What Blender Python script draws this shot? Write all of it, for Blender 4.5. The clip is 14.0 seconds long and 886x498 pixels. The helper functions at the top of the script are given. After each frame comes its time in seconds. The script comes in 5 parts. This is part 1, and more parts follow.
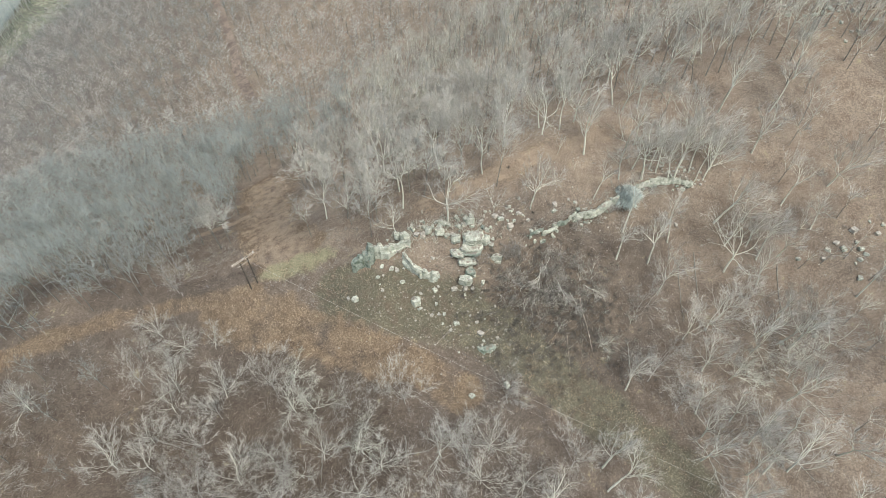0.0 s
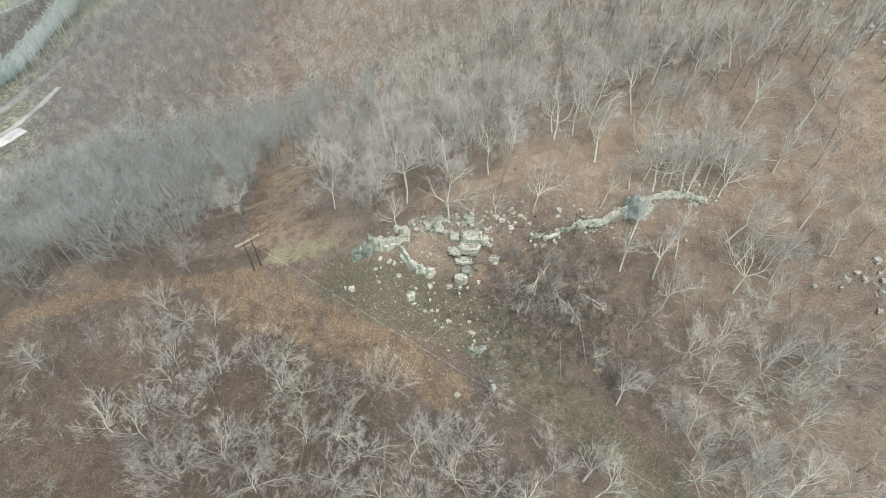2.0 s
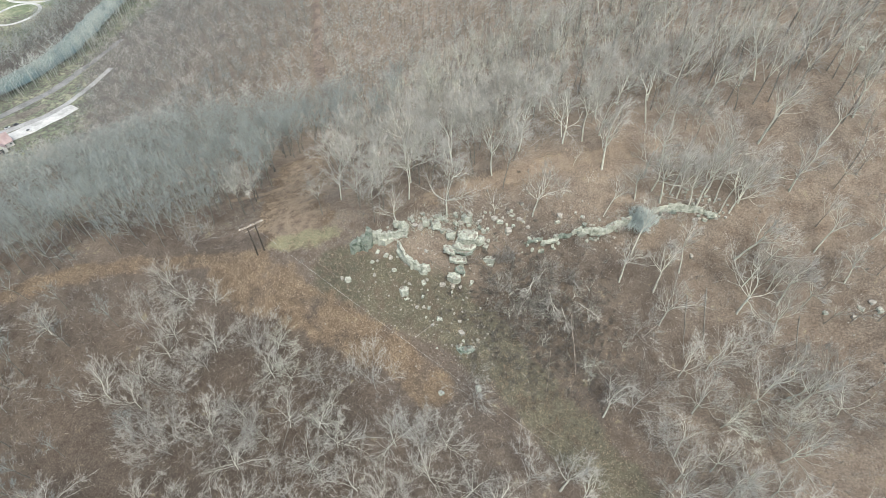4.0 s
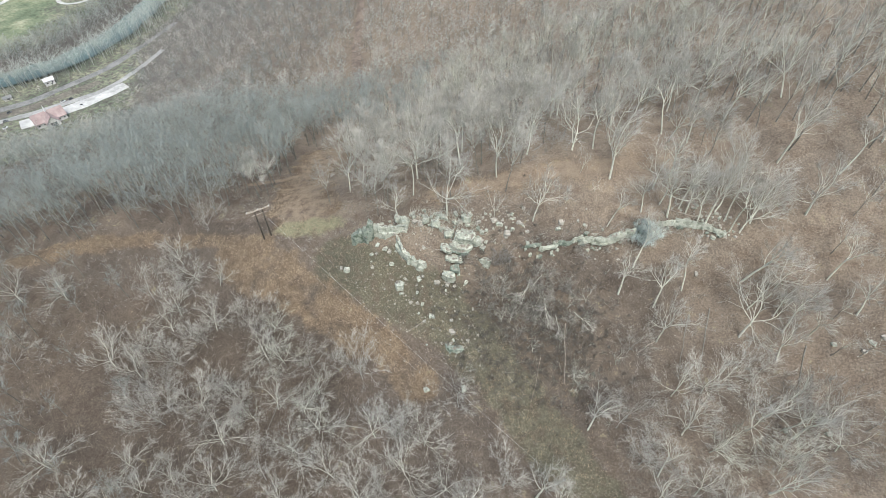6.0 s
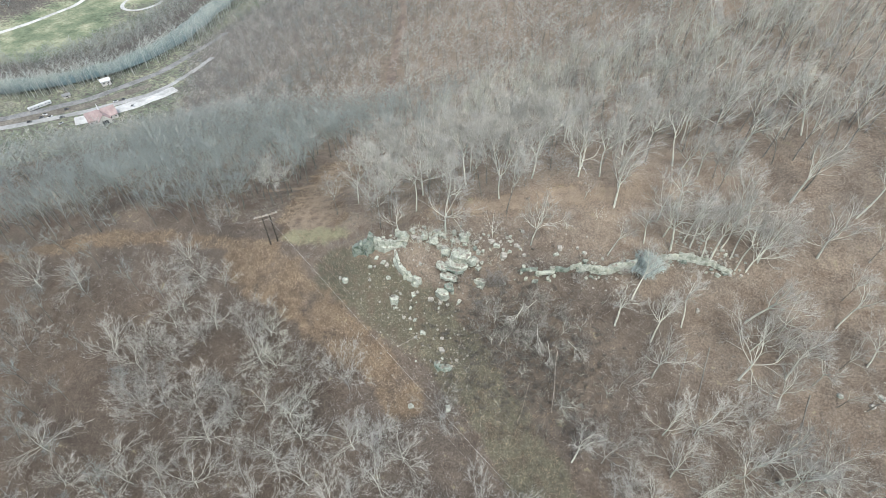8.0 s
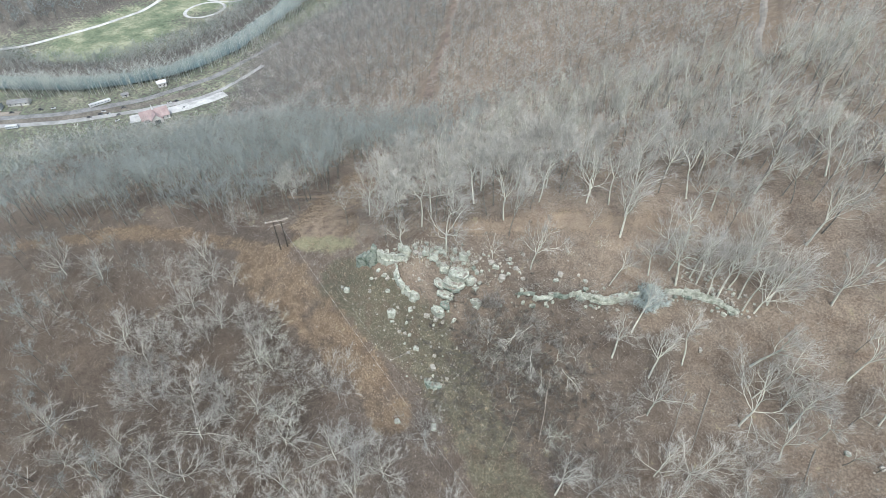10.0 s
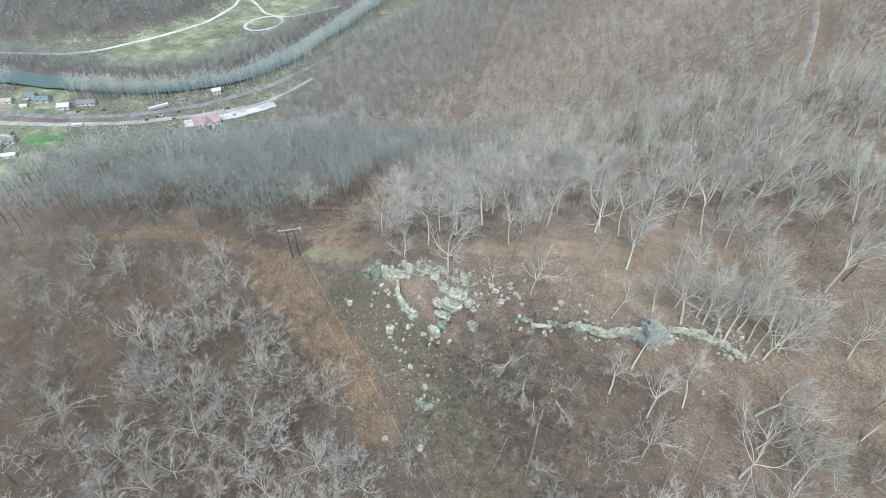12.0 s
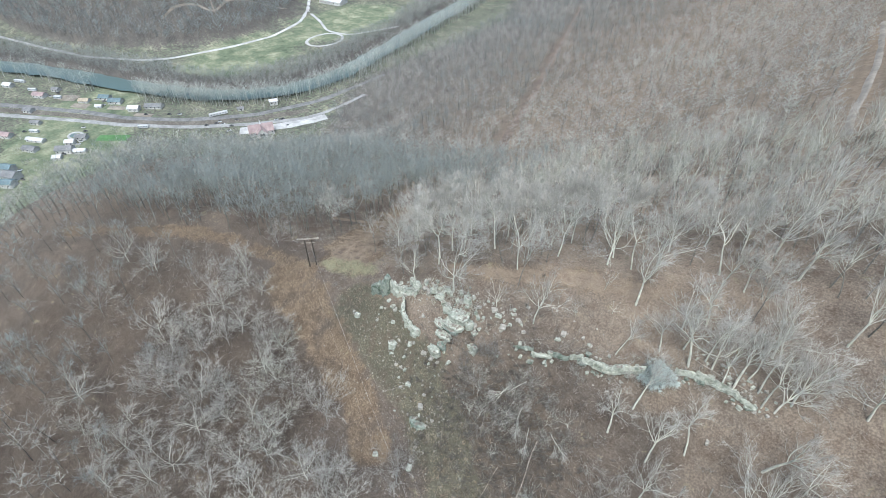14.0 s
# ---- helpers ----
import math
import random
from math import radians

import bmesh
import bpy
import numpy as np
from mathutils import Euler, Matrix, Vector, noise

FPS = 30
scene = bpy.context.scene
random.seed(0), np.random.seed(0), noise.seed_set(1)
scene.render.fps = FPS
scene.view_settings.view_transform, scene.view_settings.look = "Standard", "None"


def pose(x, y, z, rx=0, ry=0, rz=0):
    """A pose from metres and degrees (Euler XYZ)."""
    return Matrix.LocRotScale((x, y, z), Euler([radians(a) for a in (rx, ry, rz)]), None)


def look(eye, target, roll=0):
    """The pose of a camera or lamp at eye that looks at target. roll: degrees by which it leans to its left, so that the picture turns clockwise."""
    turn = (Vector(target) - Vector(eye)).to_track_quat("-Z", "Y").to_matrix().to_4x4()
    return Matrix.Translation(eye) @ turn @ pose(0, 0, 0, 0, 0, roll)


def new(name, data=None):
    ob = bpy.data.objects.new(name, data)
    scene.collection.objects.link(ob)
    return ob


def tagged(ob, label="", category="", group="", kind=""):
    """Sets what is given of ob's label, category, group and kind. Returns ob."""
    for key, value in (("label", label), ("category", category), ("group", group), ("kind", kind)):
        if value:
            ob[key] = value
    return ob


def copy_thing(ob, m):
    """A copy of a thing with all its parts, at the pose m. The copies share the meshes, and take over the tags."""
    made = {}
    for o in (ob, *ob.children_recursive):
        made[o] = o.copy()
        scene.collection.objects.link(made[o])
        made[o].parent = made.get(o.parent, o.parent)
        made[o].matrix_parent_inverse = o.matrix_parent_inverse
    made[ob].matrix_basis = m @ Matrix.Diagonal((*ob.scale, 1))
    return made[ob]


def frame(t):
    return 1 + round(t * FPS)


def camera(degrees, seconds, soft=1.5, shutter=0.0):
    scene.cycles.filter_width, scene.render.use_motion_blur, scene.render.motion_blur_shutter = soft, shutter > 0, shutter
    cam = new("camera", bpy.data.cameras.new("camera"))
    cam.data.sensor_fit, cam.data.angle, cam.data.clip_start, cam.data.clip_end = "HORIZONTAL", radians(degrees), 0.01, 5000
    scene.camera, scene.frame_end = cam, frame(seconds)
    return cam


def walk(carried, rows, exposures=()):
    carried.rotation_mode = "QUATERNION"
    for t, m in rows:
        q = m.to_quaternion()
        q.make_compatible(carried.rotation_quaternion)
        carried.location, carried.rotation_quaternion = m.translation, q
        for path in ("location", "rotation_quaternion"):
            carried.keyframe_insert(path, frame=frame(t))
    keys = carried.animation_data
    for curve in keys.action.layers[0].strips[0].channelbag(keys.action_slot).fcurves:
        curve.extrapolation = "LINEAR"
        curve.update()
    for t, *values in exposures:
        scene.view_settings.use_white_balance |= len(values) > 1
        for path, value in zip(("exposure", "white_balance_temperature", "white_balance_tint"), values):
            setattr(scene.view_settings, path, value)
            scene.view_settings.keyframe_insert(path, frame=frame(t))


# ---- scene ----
cam = camera(79.86, 14.0, soft=0.6)
# seconds, x, y, z, yaw, pitch, roll
ROWS = [
    (0, -2.15, 0.56, 97.91, 0.02, -48.67, 0.16),
    (0.5, 0.22, 0.03, 97.50, 1.46, -48.47, 0.10),
    (1, 2.60, -0.27, 97.18, 2.97, -48.29, 0.14),
    (1.5, 4.97, -0.40, 96.94, 4.52, -48.21, 0.10),
    (2, 7.34, -0.38, 96.77, 5.92, -48.19, 0.09),
    (2.5, 9.70, -0.25, 96.66, 7.29, -48.13, 0.11),
    (3, 12.05, -0.02, 96.60, 8.66, -48.17, 0.12),
    (5.5, 23.47, 2.08, 96.73, 15.65, -48.37, -0.02),
    (6, 25.68, 2.66, 96.81, 17.06, -48.44, -0.08),
    (6.5, 27.88, 3.30, 96.90, 18.36, -48.45, -0.05),
    (7, 30.04, 4.00, 96.99, 19.63, -48.47, -0.18),
    (7.5, 32.18, 4.76, 97.10, 21.08, -47.71, -0.21),
    (8, 34.30, 5.60, 97.20, 22.42, -46.59, -0.20),
    (8.2, 35.14, 5.95, 97.25, 22.95, -45.91, -0.22),
    (10.5, 44.51, 10.97, 97.77, 29.59, -44.76, -0.24),
    (11, 46.48, 12.28, 97.88, 31.05, -44.40, -0.13),
    (11.5, 48.41, 13.65, 97.99, 32.59, -43.70, -0.02),
    (12, 50.31, 15.06, 98.08, 34.24, -43.07, -0.00),
    (12.5, 52.18, 16.50, 98.16, 35.92, -42.73, -0.01),
    (13, 54.01, 17.94, 98.22, 37.62, -42.41, -0.03),
    (13.5, 55.79, 19.34, 98.25, 39.21, -41.96, -0.07),
    (14, 57.52, 20.67, 98.25, 40.73, -40.98, -0.07),
]
walk(cam, [(t, pose(x, y, z, 0, 0, yaw) @ pose(0, 0, 0, 90 + pitch, 0, 0) @ pose(0, 0, 0, 0, 0, -roll)) for t, x, y, z, yaw, pitch, roll in ROWS],
     exposures=[(0, 1.11, 6520, 5), (7, 1.08, 6230, 5), (14, 1.06, 5840, 5)])

# ---- light: an overcast winter day ----
world = bpy.data.worlds.new("overcast_sky")
scene.world = world
world.use_nodes = True
wn, wl = world.node_tree.nodes, world.node_tree.links
sky = wn.new("ShaderNodeTexSky")
sky.sky_type, sky.sun_disc = "NISHITA", False
sky.sun_elevation, sky.sun_rotation = radians(62), radians(150)
sky.air_density, sky.dust_density = 1.6, 5.0
wl.new(sky.outputs[0], wn["Background"].inputs[0])
wn["Background"].inputs[1].default_value = 0.11
sun_data = bpy.data.lights.new("sun", "SUN")
sun_data.energy, sun_data.angle, sun_data.color = 1.4, radians(14), (1.0, 0.985, 0.955)
sun = new("sun", sun_data)
sun.matrix_world = look((0, 0, 0), (-math.sin(radians(150)) * math.cos(radians(62)), -math.cos(radians(150)) * math.cos(radians(62)), -math.sin(radians(62))))
sun.location = (0, 0, 300)

# ---- materials ----


def nodes_of(name, rough=0.9):
    m = bpy.data.materials.new(name)
    m.use_nodes = True
    nt = m.node_tree
    b = nt.nodes["Principled BSDF"]
    b.inputs["Roughness"].default_value = rough
    b.inputs["Specular IOR Level"].default_value = 0.2
    return m, nt, b


def noise_node(nt, scale, detail=4.0, rough=0.6, obj=False):
    co = nt.nodes.new("ShaderNodeTexCoord")
    n = nt.nodes.new("ShaderNodeTexNoise")
    n.inputs["Scale"].default_value, n.inputs["Detail"].default_value, n.inputs["Roughness"].default_value = scale, detail, rough
    nt.links.new(co.outputs["Object"], n.inputs["Vector"])
    return n


def ramp(nt, source, stops):
    r = nt.nodes.new("ShaderNodeValToRGB")
    while len(r.color_ramp.elements) < len(stops):
        r.color_ramp.elements.new(0.5)
    for e, (p, c) in zip(r.color_ramp.elements, stops):
        e.position, e.color = p, (*c, 1)
    nt.links.new(source, r.inputs[0])
    return r


def blend(nt, fac, a, b, kind="MIX"):
    m = nt.nodes.new("ShaderNodeMix")
    m.data_type, m.blend_type = "RGBA", kind
    for sock, v in ((m.inputs[0], fac), (m.inputs[6], a), (m.inputs[7], b)):
        if isinstance(v, (int, float)):
            sock.default_value = v
        elif isinstance(v, tuple):
            sock.default_value = (*v, 1)
        else:
            nt.links.new(v, sock)
    return m.outputs[2]


def bump(nt, b, source, strength, distance):
    n = nt.nodes.new("ShaderNodeBump")
    n.inputs["Strength"].default_value, n.inputs["Distance"].default_value = strength, distance
    nt.links.new(source, n.inputs["Height"])
    nt.links.new(n.outputs[0], b.inputs["Normal"])


def plain(name, dark, light, scale, rough=0.9, bumpy=0.0, dist=0.05, coarse=None, metal=0.0):
    """A surface with two colours mixed by fine and by coarse noise."""
    m, nt, b = nodes_of(name, rough)
    b.inputs["Metallic"].default_value = metal
    fine = noise_node(nt, scale)
    wide = noise_node(nt, coarse or scale / 7, 2.0)
    c = ramp(nt, fine.outputs[0], [(0.3, dark), (0.7, light)])
    k = ramp(nt, wide.outputs[0], [(0.35, (0.72, 0.72, 0.72)), (0.65, (1.1, 1.1, 1.1))])
    nt.links.new(blend(nt, 1.0, c.outputs[0], k.outputs[0], "MULTIPLY"), b.inputs["Base Color"])
    if bumpy:
        bump(nt, b, fine.outputs[0], bumpy, dist)
    return m


def tree_material(name, dark, light, spread=0.25):
    """Bark that differs from tree to tree."""
    m, nt, b = nodes_of(name, 0.95)
    n = noise_node(nt, 1.7)
    c = ramp(nt, n.outputs[0], [(0.3, dark), (0.7, light)])
    info = nt.nodes.new("ShaderNodeObjectInfo")
    geo = nt.nodes.new("ShaderNodeNewGeometry")
    add = nt.nodes.new("ShaderNodeMath")
    add.operation = "ADD"
    nt.links.new(info.outputs["Random"], add.inputs[0])
    nt.links.new(geo.outputs["Random Per Island"], add.inputs[1])
    half = nt.nodes.new("ShaderNodeMath")
    half.operation = "MULTIPLY"
    half.inputs[1].default_value = 0.5
    nt.links.new(add.outputs[0], half.inputs[0])
    k = ramp(nt, half.outputs[0], [(0.1, (1 - spread, 1 - spread, 1 - spread)), (0.9, (1 + spread, 1 + spread * 0.95, 1 + spread * 0.85))])
    nt.links.new(blend(nt, 1.0, c.outputs[0], k.outputs[0], "MULTIPLY"), b.inputs["Base Color"])
    return m


def ground_material():
    """Leaf litter, dry grass, moss, bare earth and lawn, laid by the cover attributes of the ground."""
    m, nt, b = nodes_of("ground_cover", 1.0)
    b.inputs["Specular IOR Level"].default_value = 0.05
    fine, mid, wide = noise_node(nt, 2.4, 8, 0.74), noise_node(nt, 0.30, 6, 0.68), noise_node(nt, 0.05, 4, 0.6)
    litter = ramp(nt, fine.outputs[0], [(0.28, (0.052, 0.0445, 0.0375)), (0.5, (0.104, 0.0912, 0.078)), (0.72, (0.18, 0.161, 0.142))])
    hue = ramp(nt, mid.outputs[0], [(0.3, (0.7, 0.66, 0.64)), (0.55, (1, 1, 1)), (0.8, (1.22, 1.16, 1.10))])
    tone = ramp(nt, wide.outputs[0], [(0.3, (0.8, 0.78, 0.78)), (0.7, (1.12, 1.05, 1.0))])
    col = litter.outputs[0]
    # litter gains: paler, darker, and a blue cast that stands for distance haze
    for name, gain in (("pale_litter", (2.0, 1.97, 1.88)), ("darkened_litter", (0.80, 0.79, 0.775)), ("haze_litter", (0.83, 0.95, 1.08))):
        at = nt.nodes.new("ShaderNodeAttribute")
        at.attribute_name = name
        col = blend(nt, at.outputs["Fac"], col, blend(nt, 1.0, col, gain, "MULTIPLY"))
    tall = ramp(nt, fine.outputs[0], [(0.30, (0.058, 0.0455, 0.033)), (0.5, (0.142, 0.114, 0.083)), (0.74, (0.27, 0.229, 0.178))])
    moss = ramp(nt, fine.outputs[0], [(0.28, (0.046, 0.043, 0.033)), (0.52, (0.10, 0.0995, 0.076)), (0.76, (0.255, 0.25, 0.206))])
    fresh = ramp(nt, fine.outputs[0], [(0.28, (0.10, 0.098, 0.062)), (0.52, (0.20, 0.197, 0.135)), (0.76, (0.33, 0.325, 0.24))])
    earth = ramp(nt, fine.outputs[0], [(0.28, (0.152, 0.124, 0.096)), (0.7, (0.275, 0.235, 0.187))])
    lawn = ramp(nt, wide.outputs[0], [(0.3, (0.12, 0.16, 0.108)), (0.5, (0.18, 0.215, 0.15)), (0.7, (0.28, 0.305, 0.23))])
    for name, look_ in (("moss", moss), ("dry_grass", tall), ("earth", earth), ("lawn", lawn), ("fresh_grass", fresh)):
        at = nt.nodes.new("ShaderNodeAttribute")
        at.attribute_name = name
        mx = nt.nodes.new("ShaderNodeMath")
        mx.operation = "MULTIPLY_ADD"
        sub = nt.nodes.new("ShaderNodeMath")
        sub.operation = "SUBTRACT"
        nt.links.new(mid.outputs[0], sub.inputs[0])
        sub.inputs[1].default_value = 0.5
        soft = nt.nodes.new("ShaderNodeMath")
        soft.operation = "MULTIPLY_ADD"
        nt.links.new(sub.outputs[0], soft.inputs[0])
        soft.inputs[1].default_value = 2.4
        nt.links.new(at.outputs["Fac"], soft.inputs[2])
        sharp = ramp(nt, soft.outputs[0], [(0.32, (0, 0, 0)), (0.9, (1, 1, 1))])
        col = blend(nt, sharp.outputs[0], col, look_.outputs[0])
    col = blend(nt, 1.0, blend(nt, 1.0, col, hue.outputs[0], "MULTIPLY"), tone.outputs[0], "MULTIPLY")
    nt.links.new(col, b.inputs["Base Color"])
    bump(nt, b, fine.outputs[0], 0.8, 0.25)
    return m


GROUND = ground_material()
BARK = tree_material("grey_bark", (0.40, 0.405, 0.358), (0.69, 0.696, 0.625))
HAZE_TWIGS = tree_material("fine_twigs", (0.25, 0.243, 0.224), (0.41, 0.40, 0.37), 0.18)
DARK_BARK = tree_material("dark_bark", (0.095, 0.092, 0.083), (0.22, 0.216, 0.198))
TWIGS = tree_material("grey_twigs", (0.33, 0.336, 0.292), (0.61, 0.617, 0.54))
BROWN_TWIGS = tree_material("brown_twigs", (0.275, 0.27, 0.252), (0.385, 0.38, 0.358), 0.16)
FAR_TWIGS = tree_material("far_twigs", (0.315, 0.325, 0.302), (0.42, 0.433, 0.404), 0.14)
LIMB = tree_material("weathered_limbs", (0.35, 0.355, 0.315), (0.62, 0.628, 0.56))
SOFT_TWIGS = tree_material("soft_twigs", (0.29, 0.291, 0.255), (0.47, 0.473, 0.415), 0.2)
# aerial haze over the far hill put into the twig colour as blue
BLUE_TWIGS = tree_material("haze_tinted_twigs", (0.17, 0.194, 0.20), (0.25, 0.28, 0.285), 0.15)
def rock_material(name, dark, light, stain):
    """Bedded rock: lichened grey with dark stains and hairline cracks."""
    m, nt, b = nodes_of(name, 0.92)
    co = nt.nodes.new("ShaderNodeTexCoord")
    flat = nt.nodes.new("ShaderNodeMapping")
    flat.inputs["Scale"].default_value = (1, 1, 3.2)
    nt.links.new(co.outputs["Object"], flat.inputs["Vector"])
    fine, wide = noise_node(nt, 4.5, 6, 0.65), noise_node(nt, 0.75, 5, 0.7)
    cell = nt.nodes.new("ShaderNodeTexVoronoi")
    cell.feature = "DISTANCE_TO_EDGE"
    cell.inputs["Scale"].default_value = 0.38
    nt.links.new(flat.outputs[0], cell.inputs["Vector"])
    col = ramp(nt, fine.outputs[0], [(0.3, dark), (0.68, light)]).outputs[0]
    patch = ramp(nt, wide.outputs[0], [(0.36, stain), (0.52, (1, 1, 1)), (0.72, (1.08, 1.06, 1.0))]).outputs[0]
    crack = ramp(nt, cell.outputs[0], [(0.008, (0.8, 0.8, 0.79)), (0.03, (1, 1, 1))]).outputs[0]
    col = blend(nt, 1.0, blend(nt, 1.0, col, patch, "MULTIPLY"), crack, "MULTIPLY")
    # leaf litter caught on the flat tops
    geo, xyz, add = nt.nodes.new("ShaderNodeNewGeometry"), nt.nodes.new("ShaderNodeSeparateXYZ"), nt.nodes.new("ShaderNodeMath")
    nt.links.new(geo.outputs["Normal"], xyz.inputs[0])
    add.operation = "MULTIPLY_ADD"
    nt.links.new(noise_node(nt, 0.9, 5, 0.7).outputs[0], add.inputs[0])
    add.inputs[1].default_value = 0.8
    nt.links.new(xyz.outputs["Z"], add.inputs[2])
    flat_top = ramp(nt, add.outputs[0], [(0.0, (0, 0, 0)), (1.0, (1, 1, 1))])
    flat_top.color_ramp.elements[0].position, flat_top.color_ramp.elements[1].position = 0.66, 0.72
    half = nt.nodes.new("ShaderNodeMath")
    half.operation = "MULTIPLY"
    half.inputs[1].default_value = 0.5
    nt.links.new(add.outputs[0], half.inputs[0])
    nt.links.new(half.outputs[0], flat_top.inputs[0])
    soil = ramp(nt, fine.outputs[0], [(0.3, (0.09, 0.077, 0.064)), (0.7, (0.21, 0.187, 0.16))]).outputs[0]
    col = blend(nt, flat_top.outputs[0], col, soil)
    nt.links.new(col, b.inputs["Base Color"])
    bump(nt, b, fine.outputs[0], 0.5, 0.08)
    return m


ROCK = rock_material("lichen_rock", (0.26, 0.275, 0.24), (0.48, 0.50, 0.44), (0.5, 0.52, 0.48))
WET_ROCK = rock_material("mossy_rock", (0.13, 0.155, 0.135), (0.29, 0.325, 0.285), (0.32, 0.38, 0.33))
PALE_STONE = plain("pale_stone", (0.24, 0.226, 0.198), (0.48, 0.462, 0.415), 2.0, 0.9, 0.4, 0.1)
DEAD_WOOD = plain("dead_wood", (0.17, 0.145, 0.12), (0.42, 0.38, 0.33), 2.0)
POLE_WOOD = plain("pole_wood", (0.045, 0.039, 0.033), (0.105, 0.092, 0.08), 3.0)
WATER, _nt, _b = nodes_of("river_water", 0.3)
_b.inputs["Base Color"].default_value = (0.085, 0.125, 0.122, 1)
_b.inputs["Specular IOR Level"].default_value = 0.5
bump(_nt, _b, noise_node(_nt, 0.6, 3).outputs[0], 0.15, 0.1)
ASPHALT = plain("asphalt", (0.14, 0.14, 0.14), (0.22, 0.22, 0.22), 0.8)
ROAD_GREY = plain("worn_road", (0.24, 0.24, 0.238), (0.34, 0.34, 0.335), 0.5)
GRAVEL = plain("pale_gravel", (0.36, 0.358, 0.355), (0.50, 0.497, 0.49), 0.5)

WALLS = plain("pale_siding", (0.45, 0.45, 0.44), (0.58, 0.58, 0.57), 0.7)
GREY_ROOF = plain("grey_shingle", (0.14, 0.145, 0.15), (0.24, 0.245, 0.25), 0.9)
PINK_ROOF = plain("faded_red_roof", (0.27, 0.205, 0.205), (0.37, 0.30, 0.295), 0.25)
BLUE_ROOF = plain("blue_roof", (0.10, 0.15, 0.17), (0.18, 0.235, 0.255), 0.5)
WHITE_ROOF = plain("white_metal_roof", (0.48, 0.49, 0.51), (0.62, 0.63, 0.65), 0.5, 0.5)
DARK_PAINT = plain("dark_car_paint", (0.05, 0.055, 0.06), (0.10, 0.10, 0.11), 0.5, 0.35)
GLASS_DARK = plain("dark_window", (0.03, 0.035, 0.04), (0.06, 0.065, 0.07), 0.5, 0.15)
WIRE = plain("weathered_wire", (0.42, 0.41, 0.39), (0.55, 0.54, 0.51), 1.0, 0.5)
CERAMIC = plain("grey_insulator", (0.4, 0.42, 0.42), (0.55, 0.57, 0.57), 1.0, 0.3)
STRAW = plain("dry_grass_blades", (0.21, 0.165, 0.118), (0.40, 0.33, 0.25), 0.4)
BRUSH = tree_material("brush_stems", (0.13, 0.122, 0.112), (0.32, 0.305, 0.285))
PALE_TWIGS = tree_material("lichened_twigs", (0.40, 0.46, 0.44), (0.58, 0.642, 0.62), 0.15)
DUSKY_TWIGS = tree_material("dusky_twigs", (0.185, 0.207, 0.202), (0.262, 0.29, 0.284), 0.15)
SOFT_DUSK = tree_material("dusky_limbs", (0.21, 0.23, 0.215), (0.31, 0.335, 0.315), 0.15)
TRODDEN = plain("trodden_earth", (0.20, 0.176, 0.148), (0.29, 0.262, 0.226), 0.5)
RUST_BRUSH = plain("rusty_brush", (0.10, 0.078, 0.064), (0.23, 0.185, 0.152), 0.5, 1.0, 0.8, 0.3)
DARK_STEMS = tree_material("dark_stems", (0.06, 0.056, 0.05), (0.15, 0.14, 0.128))
# ---- landform: hill nose with a rock knoll, slopes down to a river valley ----
VALLEY = -190.0
# heights along the main forms of the hill (x, y, z)
KNOLL = [(-53, 85, -14.5), (-30, 92, -9), (-22, 87, -7.5), (-14, 87, -3.2), (-9, 83, -5.2), (-14, 97, -1), (10, 95, 5), (4.5, 90, 4), (4, 85, 0.5), (4, 80, -6.5), (8, 103, 7), (26, 107, 7.5), (-9, 78.3, -10.3), (8.5, 68, -16.4), (11, 84.5, -3.5), (30, 97, -1), (37, 101, -3.2), (47, 106.5, 0), (59, 111, -0.3), (67, 111, -0.5)]
FORE = [(-8, 70, -17), (6, 55.5, -21), (-10, 42, -20.5), (-55, 64, -24), (-28, 51, -26), (-82, 60, -27), (-107, 30, -36), (-78, 20, -39), (0, 0, -40), (60, 40, -31), (57, 88, -19), (75, 104, -8), (75, 92, -16), (93, 89, -20), (105, 96, -11)]
BACK = [(-75, 116, -28), (-110, 86, -21), (-150, 155, -55), (-148, 98, -37), (-155, 65, -32), (-11, 151, -14), (21, 141, 3), (56, 144, 10), (72, 124, 9), (105, 145, 19), (112, 163, 24), (92, 108, -3)]
FLANK = [(-15, 269, -37), (22, 253, -14), (-112, 295, -86), (-239, 345, -131), (-334, 383, -166), (-299, 317, -163), (58, 227, 8), (60, 279, 10), (-212, 45, -48), (-260, 45, -72), (-205, 94, -43), (-234, 138, -70), (-217, 168, -77), (-256, 190, -99), (-300, 110, -102), (-330, 190, -140)]
RIM = [(100, 50, -24), (-100, -60, -80), (100, -80, -65), (160, 70, -10), (170, 150, 28), (160, 240, 42), (-420, 250, -215), (-425, 430, -186), (-440, 100, -225), (100, 480, 15), (-100, 520, -85), (-300, 580, -142), (-440, 580, -186), (100, 760, 20), (-120, 760, -80), (-300, 760, -140), (-440, 760, -187), (-520, 600, -225), (-520, 420, -225), (-350, -100, -210), (300, 0, -20), (300, 300, 70)]
SPOTS = np.array(KNOLL + FORE + BACK + FLANK + RIM, float)


def _kernel(d2):
    return d2 * np.log(d2 + 1e-6) * 0.5


def _spline(spots, smooth=4.0):
    """Thin-plate surface through the given heights."""
    n = len(spots)
    p = spots[:, :2] / 100
    k = _kernel(((p[:, None] - p[None]) ** 2).sum(-1)) + smooth * 1e-3 * np.eye(n)
    q = np.c_[np.ones(n), p]
    a = np.block([[k, q], [q.T, np.zeros((3, 3))]])
    return p, np.linalg.solve(a, np.r_[spots[:, 2], 0, 0, 0])


_P, _W = _spline(SPOTS)


